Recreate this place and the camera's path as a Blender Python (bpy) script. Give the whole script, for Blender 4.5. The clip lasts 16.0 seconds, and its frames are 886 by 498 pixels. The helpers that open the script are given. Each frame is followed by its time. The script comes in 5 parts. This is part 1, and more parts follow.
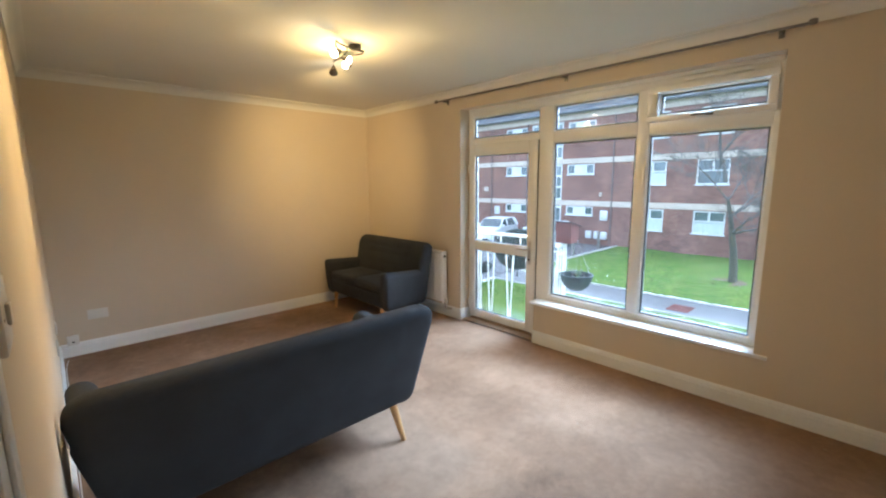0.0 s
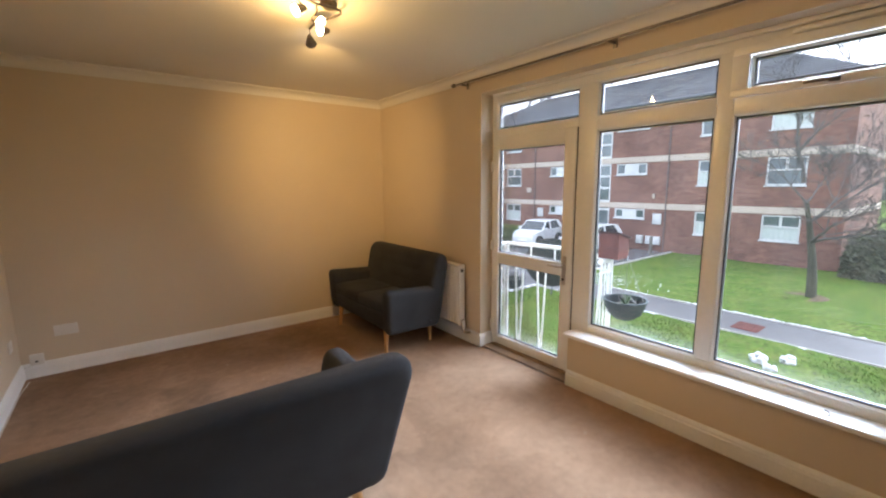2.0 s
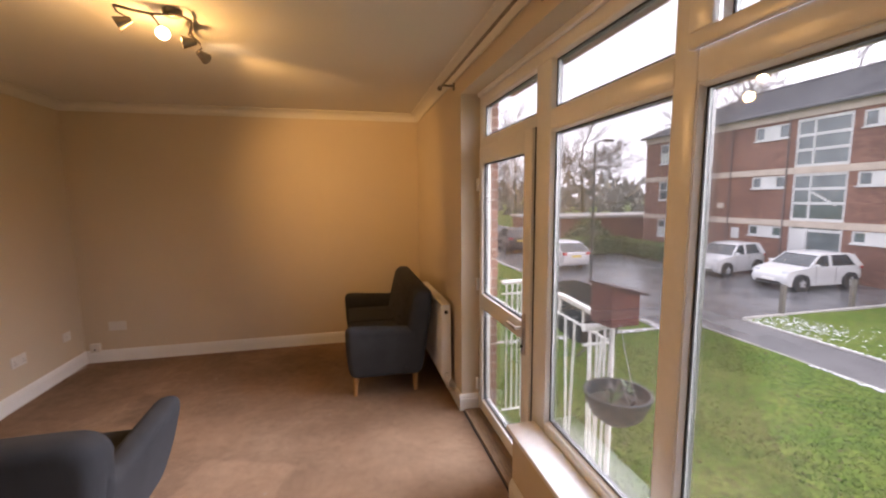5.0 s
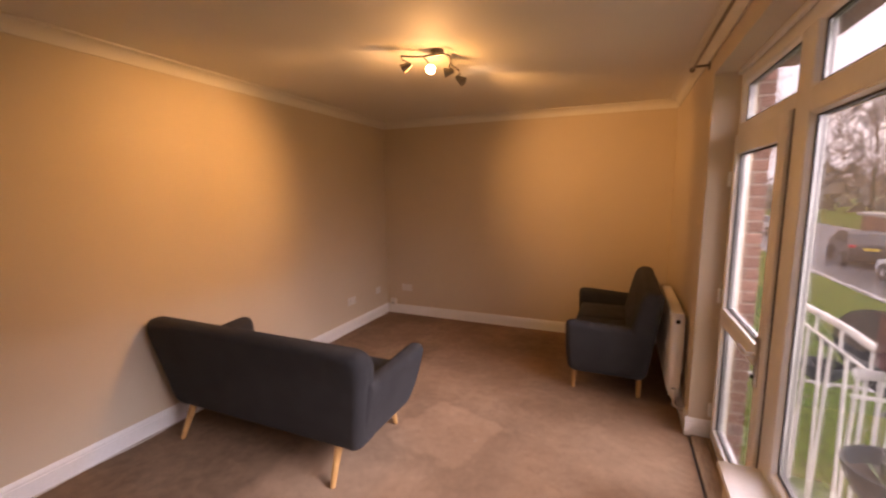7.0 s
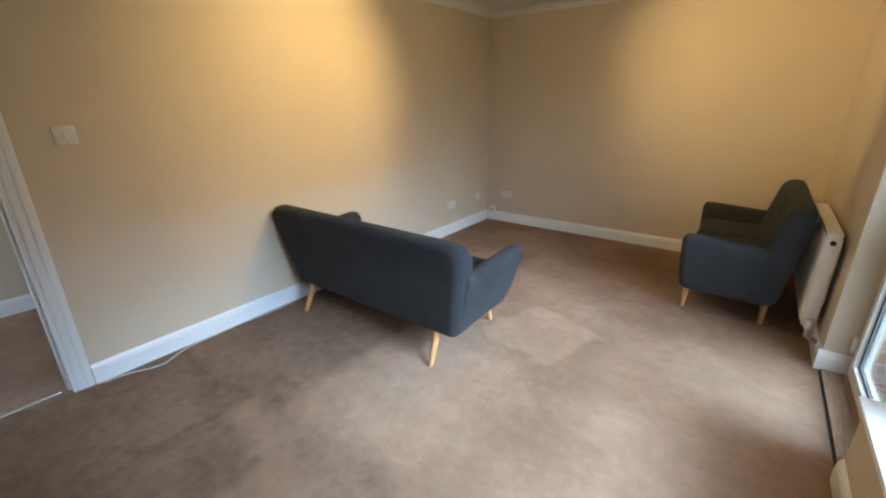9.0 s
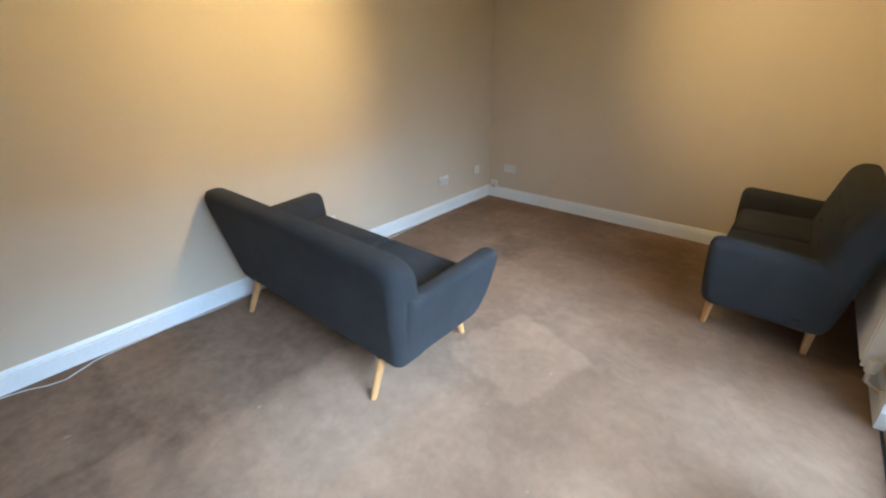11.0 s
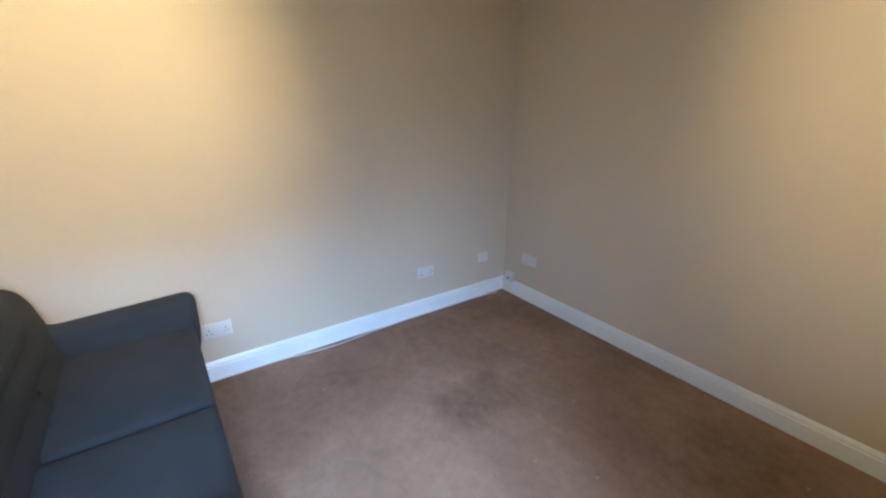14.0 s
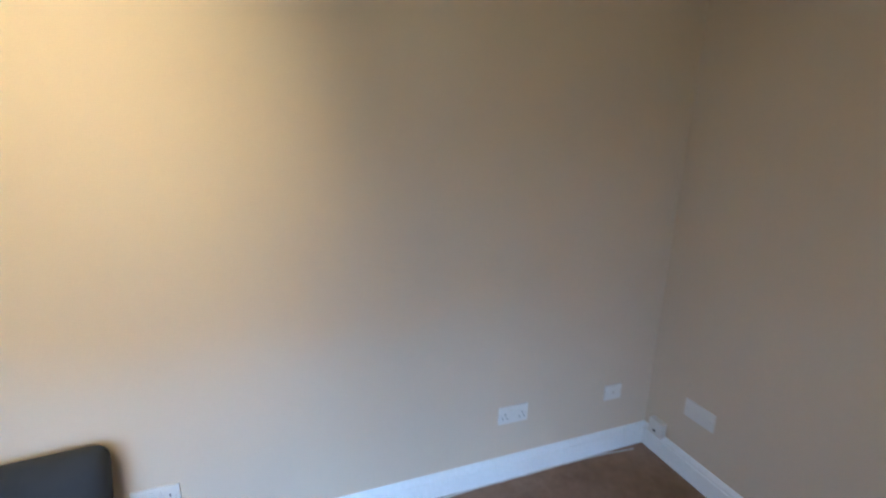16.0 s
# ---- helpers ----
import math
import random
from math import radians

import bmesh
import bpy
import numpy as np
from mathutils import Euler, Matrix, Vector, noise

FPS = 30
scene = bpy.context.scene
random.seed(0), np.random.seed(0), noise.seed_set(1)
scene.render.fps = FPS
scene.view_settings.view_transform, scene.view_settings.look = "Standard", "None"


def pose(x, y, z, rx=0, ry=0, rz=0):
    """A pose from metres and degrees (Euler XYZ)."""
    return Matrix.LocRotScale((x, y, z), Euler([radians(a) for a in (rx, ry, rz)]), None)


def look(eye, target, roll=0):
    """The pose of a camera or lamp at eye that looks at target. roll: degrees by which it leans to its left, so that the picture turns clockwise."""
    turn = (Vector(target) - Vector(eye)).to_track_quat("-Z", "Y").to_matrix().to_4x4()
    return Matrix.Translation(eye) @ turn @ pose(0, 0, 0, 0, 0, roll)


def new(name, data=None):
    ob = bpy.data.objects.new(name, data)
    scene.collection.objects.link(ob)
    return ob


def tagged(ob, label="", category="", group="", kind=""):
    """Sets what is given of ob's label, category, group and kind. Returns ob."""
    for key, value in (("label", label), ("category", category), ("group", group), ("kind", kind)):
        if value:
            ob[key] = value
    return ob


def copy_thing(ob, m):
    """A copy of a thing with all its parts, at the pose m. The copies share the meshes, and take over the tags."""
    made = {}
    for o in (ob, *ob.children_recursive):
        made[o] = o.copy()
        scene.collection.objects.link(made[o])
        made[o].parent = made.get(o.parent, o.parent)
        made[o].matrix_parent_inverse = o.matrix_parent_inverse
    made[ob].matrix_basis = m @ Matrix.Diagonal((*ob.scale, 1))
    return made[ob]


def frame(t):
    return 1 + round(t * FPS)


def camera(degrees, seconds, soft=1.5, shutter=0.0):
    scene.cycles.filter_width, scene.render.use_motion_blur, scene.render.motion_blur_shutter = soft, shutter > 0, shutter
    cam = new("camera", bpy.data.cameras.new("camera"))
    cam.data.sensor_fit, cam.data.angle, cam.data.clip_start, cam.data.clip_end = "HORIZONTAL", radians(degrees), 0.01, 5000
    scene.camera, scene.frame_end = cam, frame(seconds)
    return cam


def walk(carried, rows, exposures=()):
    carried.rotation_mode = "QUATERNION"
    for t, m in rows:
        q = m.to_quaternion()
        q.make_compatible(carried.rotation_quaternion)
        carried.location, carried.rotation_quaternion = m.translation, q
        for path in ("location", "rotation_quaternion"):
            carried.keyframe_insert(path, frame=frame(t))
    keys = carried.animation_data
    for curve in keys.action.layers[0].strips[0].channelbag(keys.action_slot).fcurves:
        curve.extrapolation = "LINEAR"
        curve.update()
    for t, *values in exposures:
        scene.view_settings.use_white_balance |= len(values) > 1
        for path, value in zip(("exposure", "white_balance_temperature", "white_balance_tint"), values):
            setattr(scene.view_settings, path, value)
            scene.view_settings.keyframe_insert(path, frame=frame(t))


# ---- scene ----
cam = camera(93.7, 16.0, soft=2.1, shutter=0.4)

PATH = [
    (0, (0.061, 0.283, 1.467), (1.421, 1.716, 1.152), -0.5),
    (0.5, (0.126, 0.38, 1.454), (1.439, 1.853, 1.13), -0.5),
    (1, (0.267, 0.473, 1.442), (1.541, 1.98, 1.115), -0.5),
    (1.5, (0.481, 0.569, 1.475), (1.72, 2.106, 1.152), -0.5),
    (2, (0.737, 0.656, 1.457), (1.94, 2.224, 1.148), -0.5),
    (2.5, (1.004, 0.712, 1.475), (2.145, 2.33, 1.191), -0.3),
    (3, (1.295, 0.648, 1.477), (2.337, 2.333, 1.204), -0.4),
    (5.5, (2.589, 0.574, 1.523), (2.78, 2.551, 1.291), -0.6),
    (6, (2.679, 0.553, 1.535), (2.54, 2.535, 1.31), -0.7),
    (6.5, (2.719, 0.477, 1.544), (2.222, 2.4, 1.308), -0.5),
    (7, (2.732, 0.432, 1.543), (1.954, 2.254, 1.27), -0.4),
    (7.5, (2.728, 0.431, 1.505), (1.758, 2.145, 1.162), -0.3),
    (8, (2.709, 0.426, 1.489), (1.628, 2.044, 1.026), -0.4),
    (8.5, (2.698, 0.43, 1.464), (1.578, 1.982, 0.884), -0.4),
    (8.7, (2.696, 0.434, 1.447), (1.571, 1.967, 0.827), -0.5),
    (11, (2.616, 1.136, 1.455), (1.436, 2.514, 0.614), -0.7),
    (11.5, (2.644, 1.452, 1.49), (1.395, 2.777, 0.661), -0.7),
    (12, (2.651, 1.774, 1.485), (1.255, 3.096, 0.641), -0.1),
    (12.5, (2.597, 2.076, 1.5), (1.135, 3.335, 0.671), 0.0),
    (13, (2.568, 2.312, 1.465), (1.022, 3.507, 0.696), -0.4),
    (13.5, (2.489, 2.511, 1.517), (0.902, 3.658, 0.758), 0.1),
    (14, (2.377, 2.664, 1.505), (0.765, 3.817, 0.809), 0.6),
    (14.5, (2.183, 2.846, 1.512), (0.534, 3.968, 0.855), 0.7),
    (15, (1.968, 2.999, 1.493), (0.252, 4.057, 0.904), 0.7),
    (15.5, (1.703, 3.161, 1.482), (-0.107, 4.098, 0.964), 1.0),
    (16, (1.438, 3.345, 1.50), (-0.482, 4.029, 0.995), 1.0),
]
# seconds, stops, kelvin, tint
EXPOSURES = [
    (0.0, 1.42, 4880, 6),
    (1.5, 1.18, 5300, 10),
    (3.0, 1.0, 6400, 24),
    (5.5, 0.68, 6650, 31),
    (7.0, 0.60, 7450, 44),
    (7.5, 0.86, 5650, 16),
    (8.0, 1.05, 5000, 5),
    (11.0, 1.30, 4750, 3),
    (13.0, 1.46, 4120, 4),
    (16.0, 1.31, 4080, 6),
]
walk(cam, [(t, look(eye, target, roll)) for t, eye, target, roll in PATH], EXPOSURES)
SKY_STRENGTH = 0.31
CLOUD = 5.4
LAMP_WATTS = (59, 17, 1.2, 46)
FILL_WATTS = 5.4
SKYLIGHT_WATTS = 34
LOW_SKY_WATTS = 440

# ---- world and lights ----
world = bpy.data.worlds.new("overcast_sky")
scene.world = world
world.use_nodes = True
wn = world.node_tree
sky = wn.nodes.new("ShaderNodeTexSky")
sky.sky_type = "NISHITA"
sky.sun_disc = False
sky.sun_elevation, sky.sun_rotation = radians(38), radians(120)
sky.air_density, sky.dust_density, sky.ozone_density = 1.0, 6.0, 0.3
grey = wn.nodes.new("ShaderNodeHueSaturation")
grey.inputs["Saturation"].default_value = 0.25
wn.links.new(sky.outputs[0], grey.inputs["Color"])
# an even veil of white cloud over the clear-sky colours
veil = wn.nodes.new("ShaderNodeMix")
veil.data_type = "RGBA"
veil.inputs[0].default_value = 0.62
veil.inputs[7].default_value = (CLOUD * 0.95, CLOUD * 0.99, CLOUD * 1.05, 1)
wn.links.new(grey.outputs[0], veil.inputs[6])
wn.links.new(veil.outputs[2], wn.nodes["Background"].inputs[0])
wn.nodes["Background"].inputs[1].default_value = SKY_STRENGTH

sun = new("sun", bpy.data.lights.new("sun", "SUN"))
sun.data.energy, sun.data.angle, sun.data.color = 0.3, radians(25), (1.0, 0.96, 0.9)
sun.matrix_world = look((0, 0, 30), (0 + 12, 0 + 9, 18))

# two area lamps added out of view, strengthening the bright sky's light through the window
skylight = new("sky_through_window", bpy.data.lights.new("sky_through_window", "AREA"))
skylight.data.shape, skylight.data.size, skylight.data.size_y = "RECTANGLE", 5.0, 1.6
skylight.data.energy, skylight.data.color, skylight.data.spread = SKYLIGHT_WATTS, (0.80, 0.91, 1.0), radians(80)
skylight.matrix_world = look((6.3, 1.6, 4.1), (1.0, 2.0, 0.2))

low_sky = new("low_sky_through_window", bpy.data.lights.new("low_sky_through_window", "AREA"))
low_sky.data.shape, low_sky.data.size, low_sky.data.size_y = "RECTANGLE", 9.0, 4.5
low_sky.data.energy, low_sky.data.color, low_sky.data.spread = LOW_SKY_WATTS, (0.76, 0.89, 1.0), radians(80)
low_sky.matrix_world = look((14.0, 1.6, 8.2), (0.0, 2.0, 0.8))


def lamp(name, place, target, watts, colour, size, blend, radius):
    data = bpy.data.lights.new(name, "SPOT")
    data.energy, data.color, data.spot_size, data.spot_blend, data.shadow_soft_size = watts, colour, radians(size), blend, radius
    ob = new(name, data)
    ob.matrix_world = look(place, target)
    return ob


WARM = (1.0, 0.58, 0.175)
# the four lamps of the ceiling spotlight: place of the bulb, what it shines at
HEADS = [((1.495, 2.765, 2.285), (0.0, 2.42, 1.52)), ((1.628, 2.845, 2.285), (2.3, 1.2, 1.2)),
         ((1.69, 2.955, 2.285), (1.1, 2.75, 2.17)), ((1.705, 3.17, 2.285), (2.66, 5.0, 1.58))]
for (place, aim), watts, size in zip(HEADS, LAMP_WATTS, (84, 120, 140, 86)):
    d = (Vector(aim) - Vector(place)).normalized()
    lamp("bulb_light", Vector(place) + d * 0.035, aim, watts, WARM, size, 1.0, 0.02)
# added fill lamp with no fitting, below the heads, shining in all directions
fill = new("room_fill", bpy.data.lights.new("room_fill", "POINT"))
fill.data.energy, fill.data.color, fill.data.shadow_soft_size = FILL_WATTS, WARM, 0.03
fill.location = (1.64, 2.90, 2.165)


# ---- materials ----
def material(name, a, b=None, rough=0.6, scale=3.0, fine=120.0, fine_mix=0.15, bump=0.1, bump_scale=None, metal=0.0, contrast=(0.35, 0.65), vary=0.0, spec=0.5, stretch=(1, 1, 1)):
    """Two colours mixed by a broad noise, a fine grain over it, a fine relief."""
    m = bpy.data.materials.new(name)
    m.use_nodes = True
    t = m.node_tree
    N, L = t.nodes, t.links
    p = N["Principled BSDF"]
    p.inputs["Roughness"].default_value, p.inputs["Metallic"].default_value = rough, metal
    p.inputs["Specular IOR Level"].default_value = spec
    co = N.new("ShaderNodeTexCoord")
    mp = N.new("ShaderNodeMapping")
    mp.inputs["Scale"].default_value = stretch
    L.new(co.outputs["Object"], mp.inputs[0])
    n1 = N.new("ShaderNodeTexNoise")
    n1.inputs["Scale"].default_value, n1.inputs["Detail"].default_value = scale, 5
    L.new(mp.outputs[0], n1.inputs["Vector"])
    r = N.new("ShaderNodeMapRange")
    r.inputs[1].default_value, r.inputs[2].default_value = contrast
    L.new(n1.outputs[0], r.inputs[0])
    mix = N.new("ShaderNodeMix")
    mix.data_type = "RGBA"
    mix.inputs[6].default_value, mix.inputs[7].default_value = (*a, 1), (*(b or [c * 0.9 for c in a]), 1)
    L.new(r.outputs[0], mix.inputs[0])
    n2 = N.new("ShaderNodeTexNoise")
    n2.inputs["Scale"].default_value, n2.inputs["Detail"].default_value = fine, 3
    L.new(mp.outputs[0], n2.inputs["Vector"])
    r2 = N.new("ShaderNodeMapRange")
    r2.inputs[1].default_value, r2.inputs[2].default_value, r2.inputs[3].default_value, r2.inputs[4].default_value = 0.3, 0.7, 1 - fine_mix, 1 + fine_mix
    L.new(n2.outputs[0], r2.inputs[0])
    hs = N.new("ShaderNodeHueSaturation")
    L.new(mix.outputs[2], hs.inputs["Color"])
    if vary:
        oi = N.new("ShaderNodeObjectInfo")
        rv = N.new("ShaderNodeMapRange")
        rv.inputs[3].default_value, rv.inputs[4].default_value = 1 - vary, 1 + vary
        L.new(oi.outputs["Random"], rv.inputs[0])
        mu = N.new("ShaderNodeMath")
        mu.operation = "MULTIPLY"
        L.new(rv.outputs[0], mu.inputs[0])
        L.new(r2.outputs[0], mu.inputs[1])
        L.new(mu.outputs[0], hs.inputs["Value"])
    else:
        L.new(r2.outputs[0], hs.inputs["Value"])
    L.new(hs.outputs[0], p.inputs["Base Color"])
    if bump:
        bp = N.new("ShaderNodeBump")
        bp.inputs["Strength"].default_value, bp.inputs["Distance"].default_value = bump, 0.004
        n3 = N.new("ShaderNodeTexNoise")
        n3.inputs["Scale"].default_value, n3.inputs["Detail"].default_value = bump_scale or fine, 4
        L.new(mp.outputs[0], n3.inputs["Vector"])
        L.new(n3.outputs[0], bp.inputs["Height"])
        L.new(bp.outputs[0], p.inputs["Normal"])
    return m


def glass_material(name, tint=(1, 1, 1), mist=None):
    """Clear glazing with a weak mirror at grazing angles; mist: the height of the lower edge, above which damp clings
    to the pane. Higher up a thin veil paints in the haze of glare.
    """
    m = bpy.data.materials.new(name)
    m.use_nodes = True
    t = m.node_tree
    N, L = t.nodes, t.links
    tr, gl, fr, mx = N.new("ShaderNodeBsdfTransparent"), N.new("ShaderNodeBsdfGlossy"), N.new("ShaderNodeFresnel"), N.new("ShaderNodeMixShader")
    tr.inputs[0].default_value = (*tint, 1)
    gl.inputs["Roughness"].default_value = 0.02
    fr.inputs[0].default_value = 1.45
    half = N.new("ShaderNodeMath")
    half.operation = "MULTIPLY"
    half.inputs[1].default_value = 0.5
    L.new(fr.outputs[0], half.inputs[0])
    L.new(half.outputs[0], mx.inputs[0])
    L.new(tr.outputs[0], mx.inputs[1])
    L.new(gl.outputs[0], mx.inputs[2])
    last = mx.outputs[0]
    if mist is not None:
        co, sp, nz, mr, ml, lm, mm = (N.new("ShaderNode" + k) for k in ("TexCoord", "SeparateXYZ", "TexNoise", "MapRange", "Math", "BsdfTranslucent", "MixShader"))
        L.new(co.outputs["Object"], sp.inputs[0])
        L.new(co.outputs["Object"], nz.inputs["Vector"])
        nz.inputs["Scale"].default_value, nz.inputs["Detail"].default_value = 5, 5
        mr.inputs[1].default_value, mr.inputs[2].default_value, mr.inputs[3].default_value, mr.inputs[4].default_value = mist, mist + 0.15, 0.085, 0.009
        mr.interpolation_type = "SMOOTHERSTEP"
        L.new(sp.outputs[2], mr.inputs[0])
        ml.operation = "MULTIPLY"
        L.new(mr.outputs[0], ml.inputs[0])
        L.new(nz.outputs[0], ml.inputs[1])
        lm.inputs[0].default_value = (0.9, 0.93, 0.95, 1)
        L.new(ml.outputs[0], mm.inputs[0])
        L.new(last, mm.inputs[1])
        L.new(lm.outputs[0], mm.inputs[2])
        last = mm.outputs[0]
    L.new(last, N["Material Output"].inputs[0])
    return m


def brick_material(name, a, b, mortar, width=0.225, row=0.075):
    """Running brickwork, 225 by 75 mm, for upright walls along x or y."""
    m = material(name, a, b, rough=0.9, scale=0.7, fine=25, fine_mix=0.2, bump=0)
    t = m.node_tree
    N, L = t.nodes, t.links
    co, sp, ad, cb = N.new("ShaderNodeTexCoord"), N.new("ShaderNodeSeparateXYZ"), N.new("ShaderNodeMath"), N.new("ShaderNodeCombineXYZ")
    L.new(co.outputs["Object"], sp.inputs[0])
    L.new(sp.outputs[0], ad.inputs[0])
    L.new(sp.outputs[1], ad.inputs[1])
    L.new(ad.outputs[0], cb.inputs[0])
    L.new(sp.outputs[2], cb.inputs[1])
    br = N.new("ShaderNodeTexBrick")
    br.inputs["Scale"].default_value, br.inputs["Brick Width"].default_value, br.inputs["Row Height"].default_value = 1.0, width, row
    br.inputs["Mortar Size"].default_value, br.inputs["Bias"].default_value = 0.006, -0.1
    br.inputs["Color1"].default_value, br.inputs["Color2"].default_value, br.inputs["Mortar"].default_value = (1.1, 1.05, 1, 1), (0.6, 0.56, 0.58, 1), (*mortar, 1)
    L.new(cb.outputs[0], br.inputs["Vector"])
    mu = N.new("ShaderNodeMix")
    mu.data_type, mu.blend_type = "RGBA", "MULTIPLY"
    mu.inputs[0].default_value = 1.0
    p = N["Principled BSDF"]
    L.new(p.inputs["Base Color"].links[0].from_socket, mu.inputs[6])
    L.new(br.outputs[0], mu.inputs[7])
    L.new(mu.outputs[2], p.inputs["Base Color"])
    bp = N.new("ShaderNodeBump")
    bp.inputs["Strength"].default_value, bp.inputs["Distance"].default_value = 0.5, 0.006
    iv = N.new("ShaderNodeMath")
    iv.operation = "SUBTRACT"
    iv.inputs[0].default_value = 1.0
    L.new(br.outputs["Fac"], iv.inputs[1])
    L.new(iv.outputs[0], bp.inputs["Height"])
    L.new(bp.outputs[0], p.inputs["Normal"])
    return m


def emitter(name, colour, strength):
    m = bpy.data.materials.new(name)
    m.use_nodes = True
    e = m.node_tree.nodes.new("ShaderNodeEmission")
    e.inputs[0].default_value, e.inputs[1].default_value = (*colour, 1), strength
    m.node_tree.links.new(e.outputs[0], m.node_tree.nodes["Material Output"].inputs[0])
    return m


PAINT = material("beige_wall_paint", (0.62, 0.53, 0.402), (0.595, 0.505, 0.38), rough=0.62, scale=1.3, fine=260, fine_mix=0.02, bump=0.12, bump_scale=320, spec=0.35)
CEIL = material("white_ceiling_paint", (0.74, 0.72, 0.66), (0.70, 0.68, 0.62), rough=0.75, scale=0.9, fine=180, fine_mix=0.02, bump=0.1, bump_scale=200)
GLOSS = material("white_gloss_paint", (0.82, 0.83, 0.83), (0.77, 0.78, 0.77), rough=0.28, scale=2.5, fine=60, fine_mix=0.03, bump=0.04, bump_scale=40)
PALE = material("weathered_white_frames", (0.56, 0.57, 0.57), (0.47, 0.48, 0.48), rough=0.45, scale=1.2, fine=20, fine_mix=0.06, bump=0.02)
UPVC = material("white_upvc", (0.82, 0.82, 0.80), (0.77, 0.77, 0.74), rough=0.3, scale=2, fine=40, fine_mix=0.02, bump=0.02)
SEAL = material("black_rubber_gasket", (0.03, 0.03, 0.032), rough=0.6)
CARPET = material("brown_beige_carpet", (0.362, 0.246, 0.163), (0.286, 0.187, 0.120), rough=0.97, scale=1.7, fine=420, fine_mix=0.28, bump=0.9, bump_scale=520, contrast=(0.34, 0.62), spec=0.1)
def carpet_wear_and_shade(m):
    t = m.node_tree
    N, L = t.nodes, t.links
    p = N["Principled BSDF"]
    co = N.new("ShaderNodeTexCoord")
    wob = N.new("ShaderNodeTexNoise")
    wob.inputs["Scale"].default_value, wob.inputs["Detail"].default_value = 7, 4
    L.new(co.outputs["Object"], wob.inputs["Vector"])
    vm = N.new("ShaderNodeVectorMath")
    vm.operation = "MULTIPLY_ADD"
    vm.inputs[1].default_value = (0.16, 0.16, 0)
    L.new(wob.outputs["Color"], vm.inputs[0])
    L.new(co.outputs["Object"], vm.inputs[2])

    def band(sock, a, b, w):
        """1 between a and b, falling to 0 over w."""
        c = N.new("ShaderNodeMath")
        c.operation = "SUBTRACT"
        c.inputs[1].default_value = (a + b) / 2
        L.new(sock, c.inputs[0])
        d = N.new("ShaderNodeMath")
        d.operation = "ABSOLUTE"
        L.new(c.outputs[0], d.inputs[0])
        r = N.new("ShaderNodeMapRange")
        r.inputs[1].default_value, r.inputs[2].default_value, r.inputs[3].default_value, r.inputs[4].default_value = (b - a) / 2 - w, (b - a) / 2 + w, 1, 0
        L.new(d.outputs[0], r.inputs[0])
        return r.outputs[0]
    prev = p.inputs["Base Color"].links[0].from_socket
    mid = N.new("ShaderNodeTexNoise")
    mid.inputs["Scale"].default_value, mid.inputs["Detail"].default_value, mid.inputs["Roughness"].default_value = 16, 8, 0.78
    L.new(co.outputs["Object"], mid.inputs["Vector"])
    mr = N.new("ShaderNodeMapRange")
    mr.inputs[1].default_value, mr.inputs[2].default_value, mr.inputs[3].default_value, mr.inputs[4].default_value = 0.3, 0.7, 0.83, 1.17
    L.new(mid.outputs[0], mr.inputs[0])
    patch = N.new("ShaderNodeTexNoise")
    patch.inputs["Scale"].default_value, patch.inputs["Detail"].default_value, patch.inputs["Distortion"].default_value = 3.1, 6, 1.2
    L.new(co.outputs["Object"], patch.inputs["Vector"])
    pr = N.new("ShaderNodeMapRange")
    pr.inputs[1].default_value, pr.inputs[2].default_value, pr.inputs[3].default_value, pr.inputs[4].default_value = 0.42, 0.62, -0.045, 0.06
    L.new(patch.outputs[0], pr.inputs[0])
    pa = N.new("ShaderNodeMath")
    L.new(mr.outputs[0], pa.inputs[0])
    L.new(pr.outputs[0], pa.inputs[1])
    value = pa.outputs[0]
    def turned(ux, uy):
        """The place along a direction on the floor."""
        d = N.new("ShaderNodeVectorMath")
        d.operation = "DOT_PRODUCT"
        d.inputs[1].default_value = (ux, uy, 0)
        L.new(vm.outputs[0], d.inputs[0])
        return d.outputs["Value"]
    straight, skew = (turned(1, 0), turned(0, 1)), (turned(0.951, -0.309), turned(0.309, 0.951))
    # cleaned patches, walked-on streaks, paler and darker parts, the north-west corner's shade painted in: an axis
    # pair, its spans, the gain, the softness of the edge
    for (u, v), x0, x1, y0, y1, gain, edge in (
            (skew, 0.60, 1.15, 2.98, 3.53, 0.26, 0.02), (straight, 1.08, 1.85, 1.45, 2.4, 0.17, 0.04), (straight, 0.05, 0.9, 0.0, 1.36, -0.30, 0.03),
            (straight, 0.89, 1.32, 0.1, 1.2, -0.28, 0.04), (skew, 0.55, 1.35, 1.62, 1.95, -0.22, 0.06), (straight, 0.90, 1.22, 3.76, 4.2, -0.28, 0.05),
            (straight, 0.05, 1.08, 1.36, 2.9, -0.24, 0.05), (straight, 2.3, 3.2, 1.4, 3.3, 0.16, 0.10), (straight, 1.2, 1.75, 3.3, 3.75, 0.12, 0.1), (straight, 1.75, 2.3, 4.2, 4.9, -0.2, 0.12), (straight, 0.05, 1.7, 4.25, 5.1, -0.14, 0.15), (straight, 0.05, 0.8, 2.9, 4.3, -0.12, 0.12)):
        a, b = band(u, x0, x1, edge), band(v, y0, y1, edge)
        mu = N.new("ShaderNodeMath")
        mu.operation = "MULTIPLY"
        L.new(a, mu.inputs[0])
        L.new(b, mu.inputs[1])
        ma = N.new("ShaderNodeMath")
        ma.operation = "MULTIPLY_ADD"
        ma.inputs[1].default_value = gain
